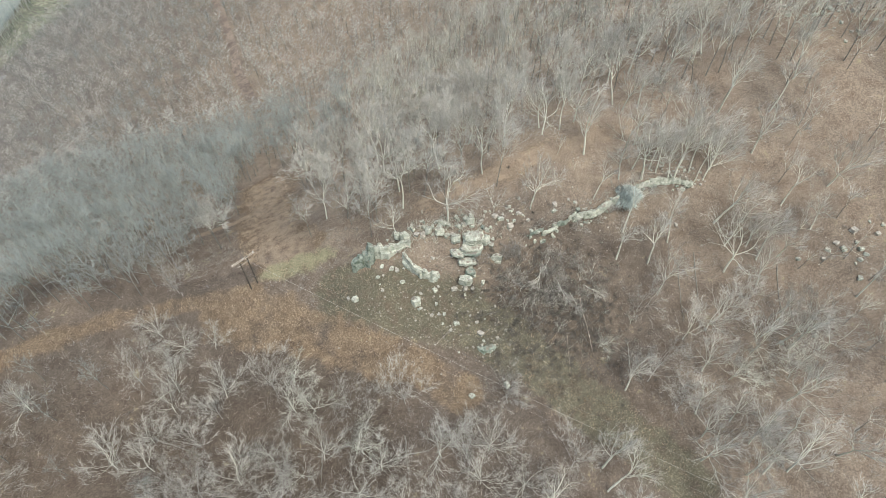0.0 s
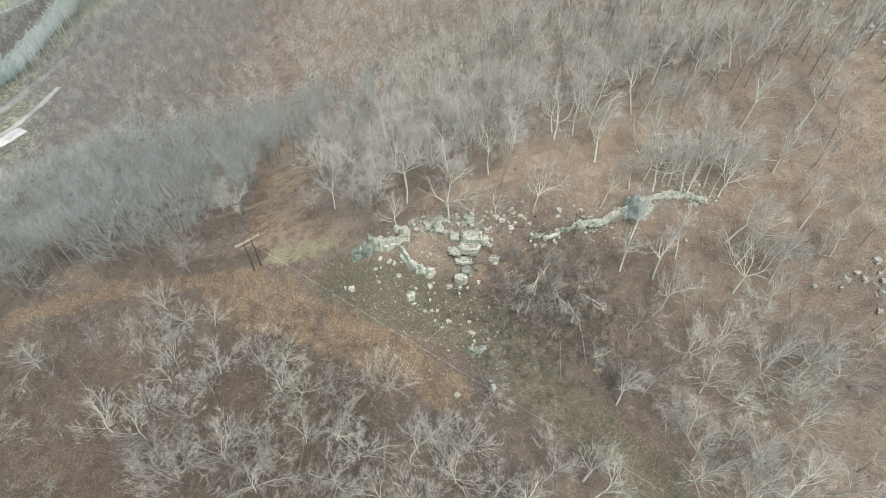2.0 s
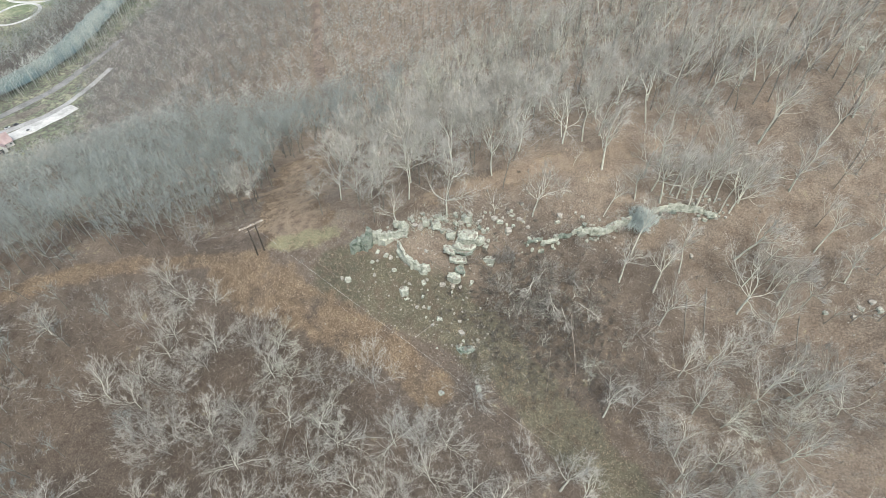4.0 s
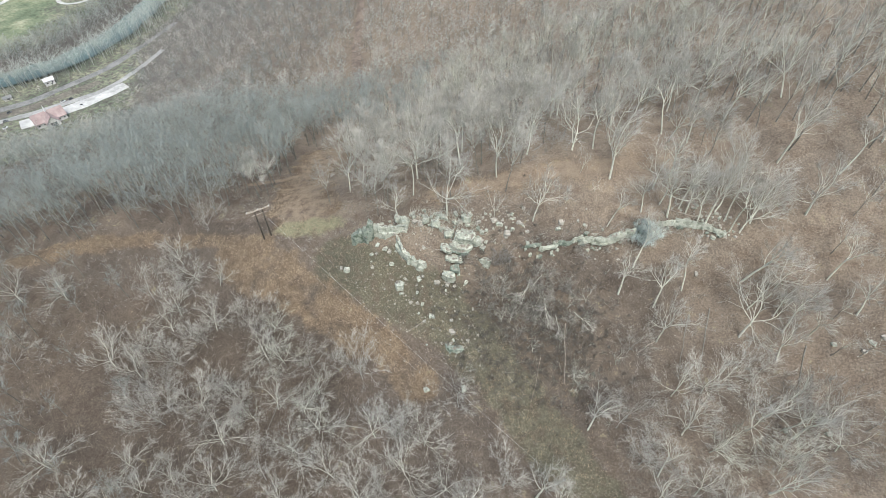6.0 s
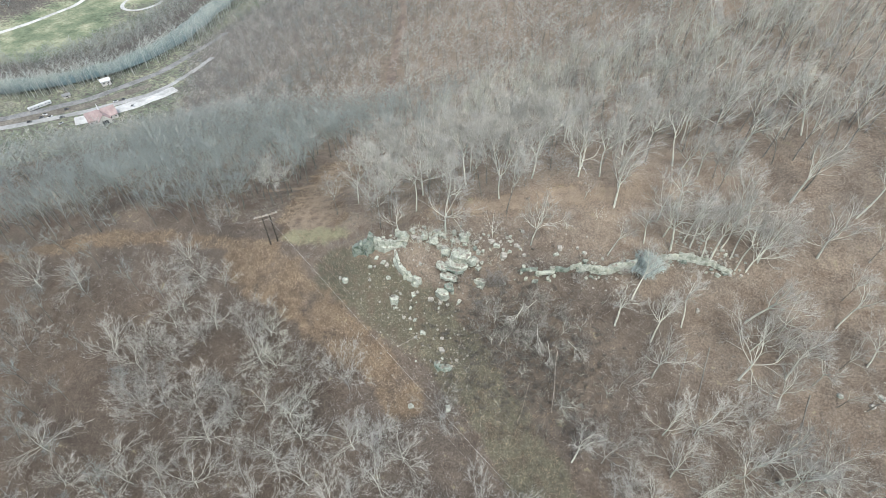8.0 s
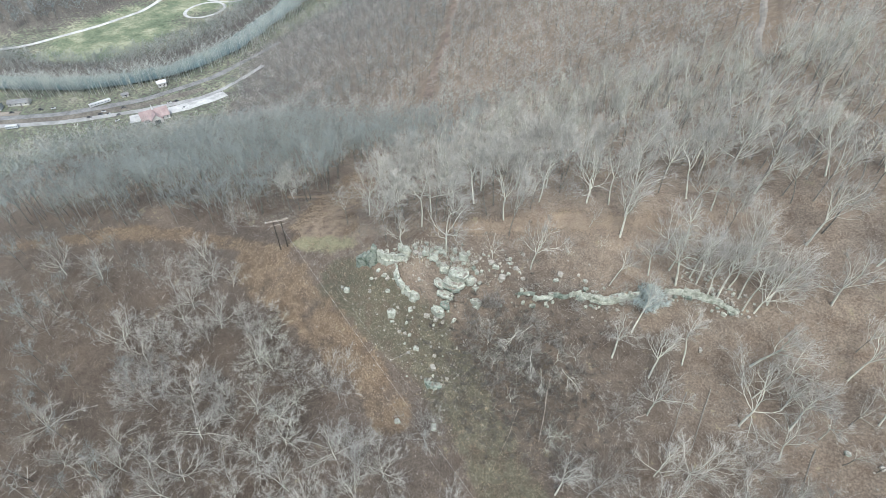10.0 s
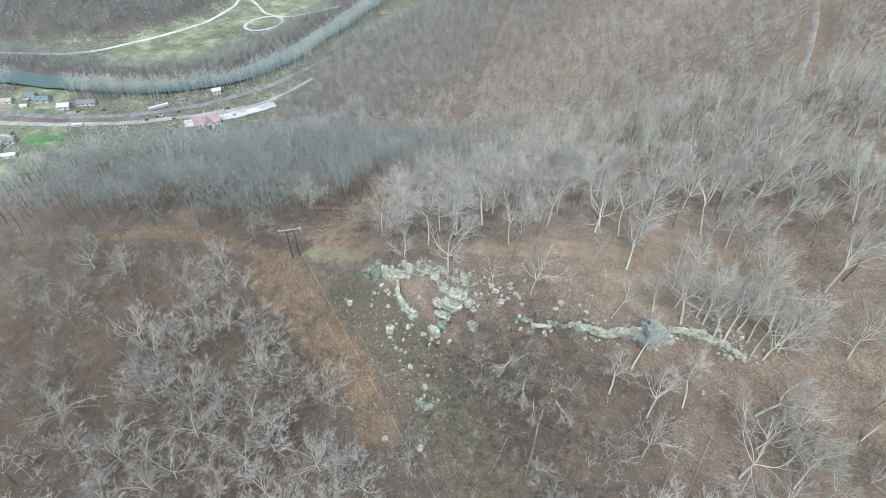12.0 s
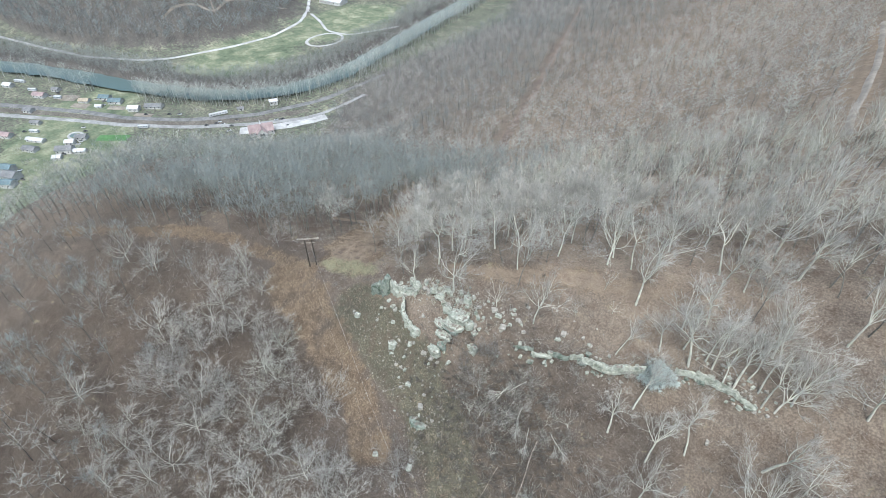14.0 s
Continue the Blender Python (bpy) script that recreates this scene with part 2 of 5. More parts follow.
def hash_noise(x, y, size, seed=0.0):
    """Smooth value noise in -1..1 on arrays."""
    u, v = np.asarray(x, float) / size, np.asarray(y, float) / size
    i, j = np.floor(u), np.floor(v)
    f, g = u - i, v - j
    f, g = f * f * (3 - 2 * f), g * g * (3 - 2 * g)

    def rnd(a, b):
        s = np.sin(a * 127.1 + b * 311.7 + seed * 74.7) * 43758.5453
        return (s - np.floor(s)) * 2 - 1
    return (rnd(i, j) * (1 - f) + rnd(i + 1, j) * f) * (1 - g) + (rnd(i, j + 1) * (1 - f) + rnd(i + 1, j + 1) * f) * g


def step(a, b, x):
    t = np.clip((np.asarray(x, float) - a) / (b - a), 0, 1)
    return t * t * (3 - 2 * t)


def along(line, x, y):
    """Distance to a polyline, place along it (0..1), and side (positive on its left)."""
    x, y = np.asarray(x, float), np.asarray(y, float)
    best = np.full(x.shape, 1e9)
    where, side = np.zeros(x.shape), np.zeros(x.shape)
    total = sum(math.dist(a, b) for a, b in zip(line, line[1:]))
    run = 0.0
    for a, b in zip(line, line[1:]):
        n = math.dist(a, b)
        dx, dy = (b[0] - a[0]) / n, (b[1] - a[1]) / n
        s = np.clip((x - a[0]) * dx + (y - a[1]) * dy, 0, n)
        d = np.hypot(x - a[0] - s * dx, y - a[1] - s * dy)
        hit = d < best
        best = np.where(hit, d, best)
        where = np.where(hit, (run + s) / total, where)
        side = np.where(hit, np.sign(dx * (y - a[1]) - dy * (x - a[0])), side)
        run += n
    return best, where, side


LEDGE = [(16, 88.8), (20, 90.7), (25, 93.5), (29.3, 96.2), (33, 99), (36.8, 100.4), (41.7, 103.4), (46.8, 106), (51, 108.9), (58.8, 110.3), (67, 111)]
TRACK = [(-8, 99.5), (4, 102.5), (14, 107), (26, 113.5), (38, 120.5), (50, 125), (62, 128)]
RIVER = [(-1500, -250), (-1100, 60), (-876, 165), (-796, 208), (-701, 242), (-621, 277), (-556, 318), (-510, 375), (-497, 453), (-514, 531), (-542, 669), (-575, 830), (-700, 1200), (-1000, 1700)]


def height(x, y):
    x, y = np.asarray(x, float), np.asarray(y, float)
    far = np.maximum(np.hypot(x + 80, y - 200) / 700, 1.0)   # beyond the hill the surface levels off
    px, py = (-80 + (x + 80) / far) / 100, (200 + (y - 200) / far) / 100
    z = _W[-3] + _W[-2] * px + _W[-1] * py
    for (a, b), w in zip(_P, _W):
        z = z + w * _kernel((px - a) ** 2 + (py - b) ** 2)
    z = np.minimum(z, 150)
    # ledge: a low cliff that faces downhill
    d, w, side = along(LEDGE, x, y)
    h = 1.05 * step(0, 0.12, w) * (1 - step(0.9, 1, w)) * np.exp(-(d / 5.0) ** 2)
    z = z + h * np.clip(side * d / 0.5, -1, 1)
    # track: a shallow bench
    d, w, side = along(TRACK, x, y)
    z = z - 0.5 * np.exp(-(d / 2.5) ** 2) * step(0, 0.1, w)
    z = z + 0.5 * hash_noise(x, y, 9, 1) + 0.22 * hash_noise(x, y, 3.1, 2)
    # valley floor
    z = VALLEY + np.logaddexp(0, (z - VALLEY) / 6.0) * 6.0
    # hill across the river
    r = np.hypot((x + 1060) / 370, (y - 470) / 262)
    z = z + 210 * step(0.99, 0.1, r) + 4 * step(0.98, 0.8, r) * hash_noise(x, y, 60, 4)
    # valley sides far away
    rim = np.hypot(x + 500, y - 400)
    z = z + 260 * step(900, 2200, rim) * (0.75 + 0.25 * hash_noise(x, y, 500, 6))
    # river bed
    d, w, side = along(RIVER, x, y)
    z = z - 5.0 * (1 - step(11, 24, d))
    return z

# ---- ground: one sheet from the knoll to the horizon ----


def graded(lo, hi, fine, far_lo, far_hi, grow=1.05):
    mid = list(np.arange(lo, hi + fine / 2, fine))
    for sign, edge, end in ((-1, lo, far_lo), (1, hi, far_hi)):
        s, p, out = fine, edge, []
        while (end - p) * sign > 0:
            s = min(s * grow, 28 if abs(p) < 1300 else 250)
            p += sign * s
            out.append(p)
        mid = (out[::-1] + mid) if sign < 0 else (mid + out)
    return np.array(mid)


RIDGE_TRACK = [(56.5, 238), (55.1, 247), (54.2, 262), (54.3, 280), (53, 310), (52.4, 342), (49, 392), (42, 470)]
CUT_LINE = [(-106, 262), (-127, 300), (-145, 338), (-163, 385), (-190, 449), (-230, 541), (-280, 668), (-339, 805)]


def cover(x, y, z):
    """Shares of dry grass, moss, bare earth and lawn on the ground."""
    rough = 0.18 * hash_noise(x, y, 5, 41) + 0.12 * hash_noise(x, y, 2.2, 42)
    d, w, side = along([(-60, 80), (-43, 76.5), (-26, 70.5), (-9, 64.5), (2, 59)], x, y)
    dry = 1.0 - step(0.7, 1.35, d / (7.2 - 2.6 * w) + rough * 1.7)
    d2, w2, s2 = along([(-165, 47), (-122, 67), (-94, 79), (-72, 84.5), (-52, 84)], x, y)
    dry = np.maximum(dry, 0.9 * (1 - step(0.6, 1.3, d2 / 3.4 + rough)))
    d2, w2, s2 = along([(-46, 98), (-54, 110), (-61, 128), (-68, 150)], x, y)
    dry = np.maximum(dry, 1 - step(0.75, 1.2, d2 / 11 + rough))
    bare = 0.8 * (1 - step(0.5, 1.1, d2 / 10 + rough))
    d3, w3, s3 = along(CUT_LINE, x, y)
    dry = np.maximum(dry, 0.9 * (1 - step(2.5, 6, d3)))
    dry = dry * np.clip(0.86 + 0.4 * hash_noise(x, y, 8, 51) + 0.25 * hash_noise(x, y, 3, 52), 0, 1)
    dm, wm, sm = along([(-30, 82), (-8, 76.5), (6, 73), (16, 68), (27, 62), (40, 54), (56, 42)], x, y)
    moss = 0.9 * (1 - step(0.6, 1.2, dm / 7.5 + rough))
    fresh = 1 - step(0.6, 1.25, np.hypot((x + 41) / 11, (y - 91.5 - 0.22 * (x + 41)) / 4.2) + rough)
    dt, wt, st = along(TRACK, x, y)
    earth = 0.85 * (1 - step(1.2, 3.6, dt + 3 * rough)) * (1 - step(0.8, 1.0, wt))
    dry = np.maximum(dry, 0.5 * (1 - step(3.0, 6.5, dt + 6 * rough)) * (1 - step(0.8, 1.0, wt)))
    dn, wn_, sn = along(RIDGE_TRACK, x, y)
    earth = np.maximum(earth, 0.9 * (1 - step(2.5, 7, dn + 4 * rough)))
    dry = np.maximum(dry, 0.6 * (1 - step(5, 10, dn)))
    earth = np.maximum(earth, bare)
    df, wf, sf = along([(-84, 119), (-75, 123.5), (-67, 128.5), (-57, 134), (-49, 139)], x, y)
    earth = np.maximum(earth, 0.95 * (1 - step(0.9, 2.2, df)))
    flat = 1 - step(VALLEY + 2, VALLEY + 6, z)
    e1 = np.hypot((x + 655) / 62, (y - 405 + 0.35 * (x + 655)) / 118)      # meadow inside the river bend
    e2 = np.hypot((x + 610) / 130, (y - 190 + 0.62 * (x + 610)) / 42)       # gardens along the railway
    e3 = np.hypot((x + 590) / 110, (y - 120 + 0.62 * (x + 590)) / 52)
    e4 = np.hypot((x + 650) / 75, (y - 600) / 110)
    lawn = np.maximum.reduce([1.25 - step(0.75, 1.1, e) * 1.25 for e in (e1, e2, e3, e4)])
    dv, wv, left = along(RIVER, x, y)
    lawn = np.maximum(lawn, 0.56) * flat * np.where(left > 0, step(40, 62, dv), 1.0)
    return dry * (1 - flat), moss * (1 - flat), earth * (1 - flat), lawn, fresh


GRID_X, GRID_Y = graded(-110, 125, 1.0, -4500, 4500), graded(25, 160, 1.0, -4500, 4500)
GRID_Z = height(*np.meshgrid(GRID_X, GRID_Y))


def lie(x, y):
    """Height of the built ground sheet."""
    i = min(max(int(np.searchsorted(GRID_X, x)) - 1, 0), len(GRID_X) - 2)
    j = min(max(int(np.searchsorted(GRID_Y, y)) - 1, 0), len(GRID_Y) - 2)
    u, v = (x - GRID_X[i]) / (GRID_X[i + 1] - GRID_X[i]), (y - GRID_Y[j]) / (GRID_Y[j + 1] - GRID_Y[j])
    a = GRID_Z[j, i] * (1 - u) + GRID_Z[j, i + 1] * u
    b = GRID_Z[j + 1, i] * (1 - u) + GRID_Z[j + 1, i + 1] * u
    return float(a * (1 - v) + b * v)


def make_ground():
    xs, ys = GRID_X, GRID_Y
    X, Y = np.meshgrid(xs, ys)
    Z = GRID_Z
    n, m = len(xs), len(ys)
    idx = np.arange(n * m).reshape(m, n)
    quads = np.stack([idx[:-1, :-1], idx[:-1, 1:], idx[1:, 1:], idx[1:, :-1]], -1).reshape(-1, 4)
    me = bpy.data.meshes.new("ground")
    me.from_pydata(np.c_[X.ravel(), Y.ravel(), Z.ravel()].tolist(), [], quads.tolist())
    for name, share in zip(("dry_grass", "moss", "earth", "lawn", "fresh_grass"), cover(X.ravel(), Y.ravel(), Z.ravel())):
        a = me.attributes.new(name, "FLOAT", "POINT")
        a.data.foreach_set("value", share.astype(np.float32))
    x, y = X.ravel(), Y.ravel()
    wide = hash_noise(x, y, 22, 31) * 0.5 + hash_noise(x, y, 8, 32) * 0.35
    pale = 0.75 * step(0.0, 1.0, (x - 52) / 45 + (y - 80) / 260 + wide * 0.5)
    # litter behind the track brightened in colour to offset the tree shade
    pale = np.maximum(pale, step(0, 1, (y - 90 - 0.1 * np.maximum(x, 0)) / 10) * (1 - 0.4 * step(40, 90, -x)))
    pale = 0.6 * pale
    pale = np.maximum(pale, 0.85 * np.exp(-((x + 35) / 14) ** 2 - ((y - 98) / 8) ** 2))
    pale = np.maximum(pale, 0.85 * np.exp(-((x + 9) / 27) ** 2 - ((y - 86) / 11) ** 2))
    # woodland floor lifted further, making up for light the crowns take away
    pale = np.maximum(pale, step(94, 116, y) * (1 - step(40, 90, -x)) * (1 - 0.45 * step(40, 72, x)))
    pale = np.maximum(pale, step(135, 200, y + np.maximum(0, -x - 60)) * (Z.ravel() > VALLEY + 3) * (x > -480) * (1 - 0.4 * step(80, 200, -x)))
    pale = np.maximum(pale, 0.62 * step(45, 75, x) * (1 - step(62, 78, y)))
    darkened = step(0.0, 1.0, np.minimum((18 - x) / 40, (76 - y) / 20) + wide) * (1 - step(120, 200, -x))
    # shade under the thicket below the ledge, put into the litter colour
    darkened = np.maximum(darkened, 1.6 * np.exp(-((x - 26) / 14) ** 2 - ((y - 79) / 9) ** 2))
    pale = np.maximum(pale, 0.12 * (1 - step(-110, -85, x)) * (x > -480) * (Z.ravel() > VALLEY + 5))
    darkened = darkened * (1 - 0.7 * step(115, 150, -x))
    # grows westward: aerial haze put into the colour of the far ground
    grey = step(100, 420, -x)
    for name, share in (("pale_litter", pale), ("darkened_litter", darkened), ("haze_litter", grey)):
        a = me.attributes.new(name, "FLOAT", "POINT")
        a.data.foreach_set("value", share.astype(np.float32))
    me.polygons.foreach_set("use_smooth", [True] * len(me.polygons))
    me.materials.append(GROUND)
    return tagged(new("ground", me), "leaf-littered hillside with dry grass falling to a river valley", "ground", kind="structure")


ground = make_ground()


def ribbon(name, line, width, lift, material, label, category, level=None, step_m=6.0):
    """A strip draped along a line."""
    pts = []
    for a, b in zip(line, line[1:]):
        k = max(1, int(math.dist(a, b) / step_m))
        pts += [Vector(a).lerp(Vector(b), i / k) for i in range(k)]
    pts.append(Vector(line[-1]))
    for _ in range(4):
        pts = [pts[0]] + [(pts[i - 1] + pts[i] * 2 + pts[i + 1]) / 4 for i in range(1, len(pts) - 1)] + [pts[-1]]
    verts, faces = [], []
    for i, p in enumerate(pts):
        d = (pts[min(i + 1, len(pts) - 1)] - pts[max(i - 1, 0)]).normalized()
        nrm = Vector((-d.y, d.x))
        row = []
        for s in (-0.5, -0.17, 0.17, 0.5):
            q = p + nrm * width * s * (1 + 0.22 * float(hash_noise(p.x + 40 * s, p.y, 14, 3)))
            row.append((q.x, q.y))
        verts += [(x, y, level if level is not None else lie(x, y) + (0.0 if k in (0, 3) else lift)) for k, (x, y) in enumerate(row)]
    for i in range(len(pts) - 1):
        for k in range(3):
            faces.append((4 * i + k, 4 * i + k + 1, 4 * i + k + 5, 4 * i + k + 4))
    me = bpy.data.meshes.new(name)
    me.from_pydata(verts, [], faces)
    me.materials.append(material)
    return tagged(new(name, me), label, category, kind="structure")


ribbon("water", RIVER, 30, 0, WATER, "green-grey river bending round the foot of the hill", "river", level=VALLEY - 1.2, step_m=12)
ribbon("road_far", [(-1300, 150), (-1001, 203), (-897, 231), (-819, 255), (-744, 301), (-720, 330), (-696, 405), (-685, 477), (-705, 546), (-742, 592), (-797, 640), (-850, 760)], 6, 0.9, GRAVEL, "pale road curving along the foot of the far hill", "road")
ribbon("railway_bed", [(-900, 20), (-738, 123), (-645, 180), (-588, 207), (-531, 250), (-483, 309), (-455, 379), (-440, 480)], 9, 0.5, ASPHALT, "grey railway bed along the valley", "railway")
ribbon("road_near", [(-860, 0), (-708, 114), (-648, 153), (-572, 199), (-509, 247), (-465, 295), (-428, 345), (-412, 420)], 7.5, 0.3, ROAD_GREY, "grey valley road beside the railway", "road")
ribbon("pavement_lot", [(-462, 276), (-440, 306), (-424, 335), (-414, 360)], 15, 0.3, GRAVEL, "pale gravel lot beside the lodge", "gravel lot")
ribbon("verge", [(-723, 119), (-646, 167), (-580, 203), (-520, 249), (-474, 302), (-444, 358)], 10, 0.35, plain("brown_verge", (0.09, 0.082, 0.07), (0.19, 0.174, 0.15), 0.4), "brown brushy verge between road and railway", "verge")
for k, (x, y, w) in enumerate([(-694, 186, 14), (-661, 186, 12), (-622, 212, 9), (-580, 224, 8)]):
    ribbon("garden_bed_" + "abcd"[k], [(x - 9, y - 6), (x, y), (x + 9, y + 6)], w, 0.4, TRODDEN, "bare tan earth of a garden plot", "garden plot", step_m=3)
ribbon("track_loop", [(-613 + 24 * math.cos(a / 8 * math.pi), 523 + 34 * math.sin(a / 8 * math.pi)) for a in range(17)], 4.5, 0.25, GRAVEL, "pale dirt loop worn into the meadow", "dirt track")
ribbon("track_meadow", [(-742, 592), (-690, 575), (-640, 550), (-600, 560), (-570, 640)], 4.5, 0.22, GRAVEL, "pale dirt track across the meadow", "dirt track")
ribbon("lawn_strip", [(-566, 166), (-552, 177), (-540, 188)], 14, 0.3, plain("mown_lawn", (0.07, 0.15, 0.06), (0.11, 0.22, 0.09), 0.3), "bright green mown lawn below the woods", "lawn")
ribbon("track_ridge", RIDGE_TRACK, 2.6, 0.3, TRODDEN, "pale dirt track along the ridge", "dirt track", step_m=4)
ribbon("cut_line", CUT_LINE, 7, 0.3, RUST_BRUSH, "rusty brush in the cleared line down the slope", "brush clearing", step_m=4)
ribbon("track_hill", [(-802, 372), (-806, 395), (-792, 425), (-770, 440), (-782, 470), (-778, 500), (-764, 540), (-758, 562)], 3.4, 0.5, TRODDEN, "pale trail looping over the far hill", "dirt track", step_m=5)
ribbon("track_hill_upper", [(-770, 440), (-800, 452), (-808, 480), (-790, 505)], 3.0, 0.5, TRODDEN, "pale trail looping over the far hill", "dirt track", step_m=5)
ribbon("garden_path", [(-589 + 11 * math.cos(a / 8 * math.pi), 152 + 8 * math.sin(a / 8 * math.pi)) for a in range(17)], 3, 0.3, GRAVEL, "pale ring path round a garden pond", "path", step_m=3)
ribbon("water_pond", [(-595, 149), (-589, 152), (-583, 155)], 9, 0.35, WATER, "small dark garden pond", "pond", step_m=3)

# ---- bare trees ----


class Shape:
    """Collects tubes and slivers, and makes one mesh of them."""

    def __init__(self):
        self.v, self.f, self.n = [], [], 0

    def tube(self, pts, radii, sides):
        pts = np.asarray(pts, float)
        d = np.gradient(pts, axis=0)
        d /= np.linalg.norm(d, axis=1, keepdims=True) + 1e-9
        ref = np.where(np.abs(d[:, 2:3]) > 0.9, [[1.0, 0, 0]], [[0, 0, 1.0]])
        u = np.cross(d, ref)
        u /= np.linalg.norm(u, axis=1, keepdims=True) + 1e-9
        w = np.cross(d, u)
        a = np.arange(sides) * 2 * math.pi / sides
        ring = pts[:, None] + np.asarray(radii)[:, None, None] * (np.cos(a)[None, :, None] * u[:, None] + np.sin(a)[None, :, None] * w[:, None])
        k = len(pts)
        self.v.append(ring.reshape(-1, 3))
        i = np.arange(k - 1)[:, None] * sides + np.arange(sides)[None]
        j = np.arange(k - 1)[:, None] * sides + (np.arange(sides)[None] + 1) % sides
        a, b, c, e = i.ravel() + self.n, j.ravel() + self.n, (j + sides).ravel() + self.n, (i + sides).ravel() + self.n
        self.f.append(np.concatenate([np.stack([a, b, c], -1), np.stack([a, c, e], -1)]))
        self.n += k * sides

    def sliver(self, a, b, r, faces=2):
        """A thin twig that runs to a point."""
        a, b = np.asarray(a, float), np.asarray(b, float)
        d = b - a
        u = np.cross(d, (0.3, 0.5, 0.8))
        u /= np.linalg.norm(u) + 1e-9
        w = np.cross(d, u)
        w /= np.linalg.norm(w) + 1e-9
        n = self.n
        if faces == 1:
            q = (u + w) * 0.707
            self.v.append(np.stack([a + q * r, a - q * r, b]))
            self.f.append(np.array([[n, n + 1, n + 2]]))
            self.n += 3
        else:
            self.v.append(np.stack([a + u * r, a - u * r * 0.6 + w * r * 0.8, a - u * r * 0.3 - w * r * 0.9, b]))
            self.f.append(np.array([[n, n + 1, n + 3], [n + 1, n + 2, n + 3]]))
            self.n += 4

    def arrays(self):
        return np.concatenate(self.v), np.concatenate(self.f)

    def mesh(self, name, material, smooth=True):
        return array_mesh(name, *self.arrays(), material, smooth)


def array_mesh(name, v, f, material, smooth=False):
    me = bpy.data.meshes.new(name)
    me.vertices.add(len(v))
    me.vertices.foreach_set("co", np.ascontiguousarray(v, np.float32).ravel())
    me.loops.add(len(f) * 3)
    me.loops.foreach_set("vertex_index", np.ascontiguousarray(f, np.int32).ravel())
    me.polygons.add(len(f))
    me.polygons.foreach_set("loop_start", np.arange(0, len(f) * 3, 3, dtype=np.int32))
    if smooth:
        me.polygons.foreach_set("use_smooth", np.ones(len(f), bool))
    me.update(calc_edges=True)
    me.materials.append(material)
    return me


def bent(rng, start, way, length, parts, wander, lift):
    """A branch's line: it wanders and bends up."""
    pts, p, d = [np.array(start, float)], np.array(start, float), np.array(way, float)
    for _ in range(parts):
        d = d + rng.normal(0, wander, 3) + np.array([0, 0, lift])
        d /= np.linalg.norm(d)
        p = p + d * length / parts
        pts.append(p.copy())
    return np.array(pts), d


def side_way(d, angle, turn):
    u = np.cross(d, (0.31, 0.17, 0.93))
    u /= np.linalg.norm(u) + 1e-9
    w = np.cross(d, u)
    return d * math.cos(angle) + (u * math.cos(turn) + w * math.sin(turn)) * math.sin(angle)


def on_line(line, s):
    k = min(max(s, 0), 0.999) * (len(line) - 1)
    i = min(int(k), len(line) - 2)
    d = line[i + 1] - line[i]
    return line[i] + d * (k - i), d / (np.linalg.norm(d) + 1e-9)


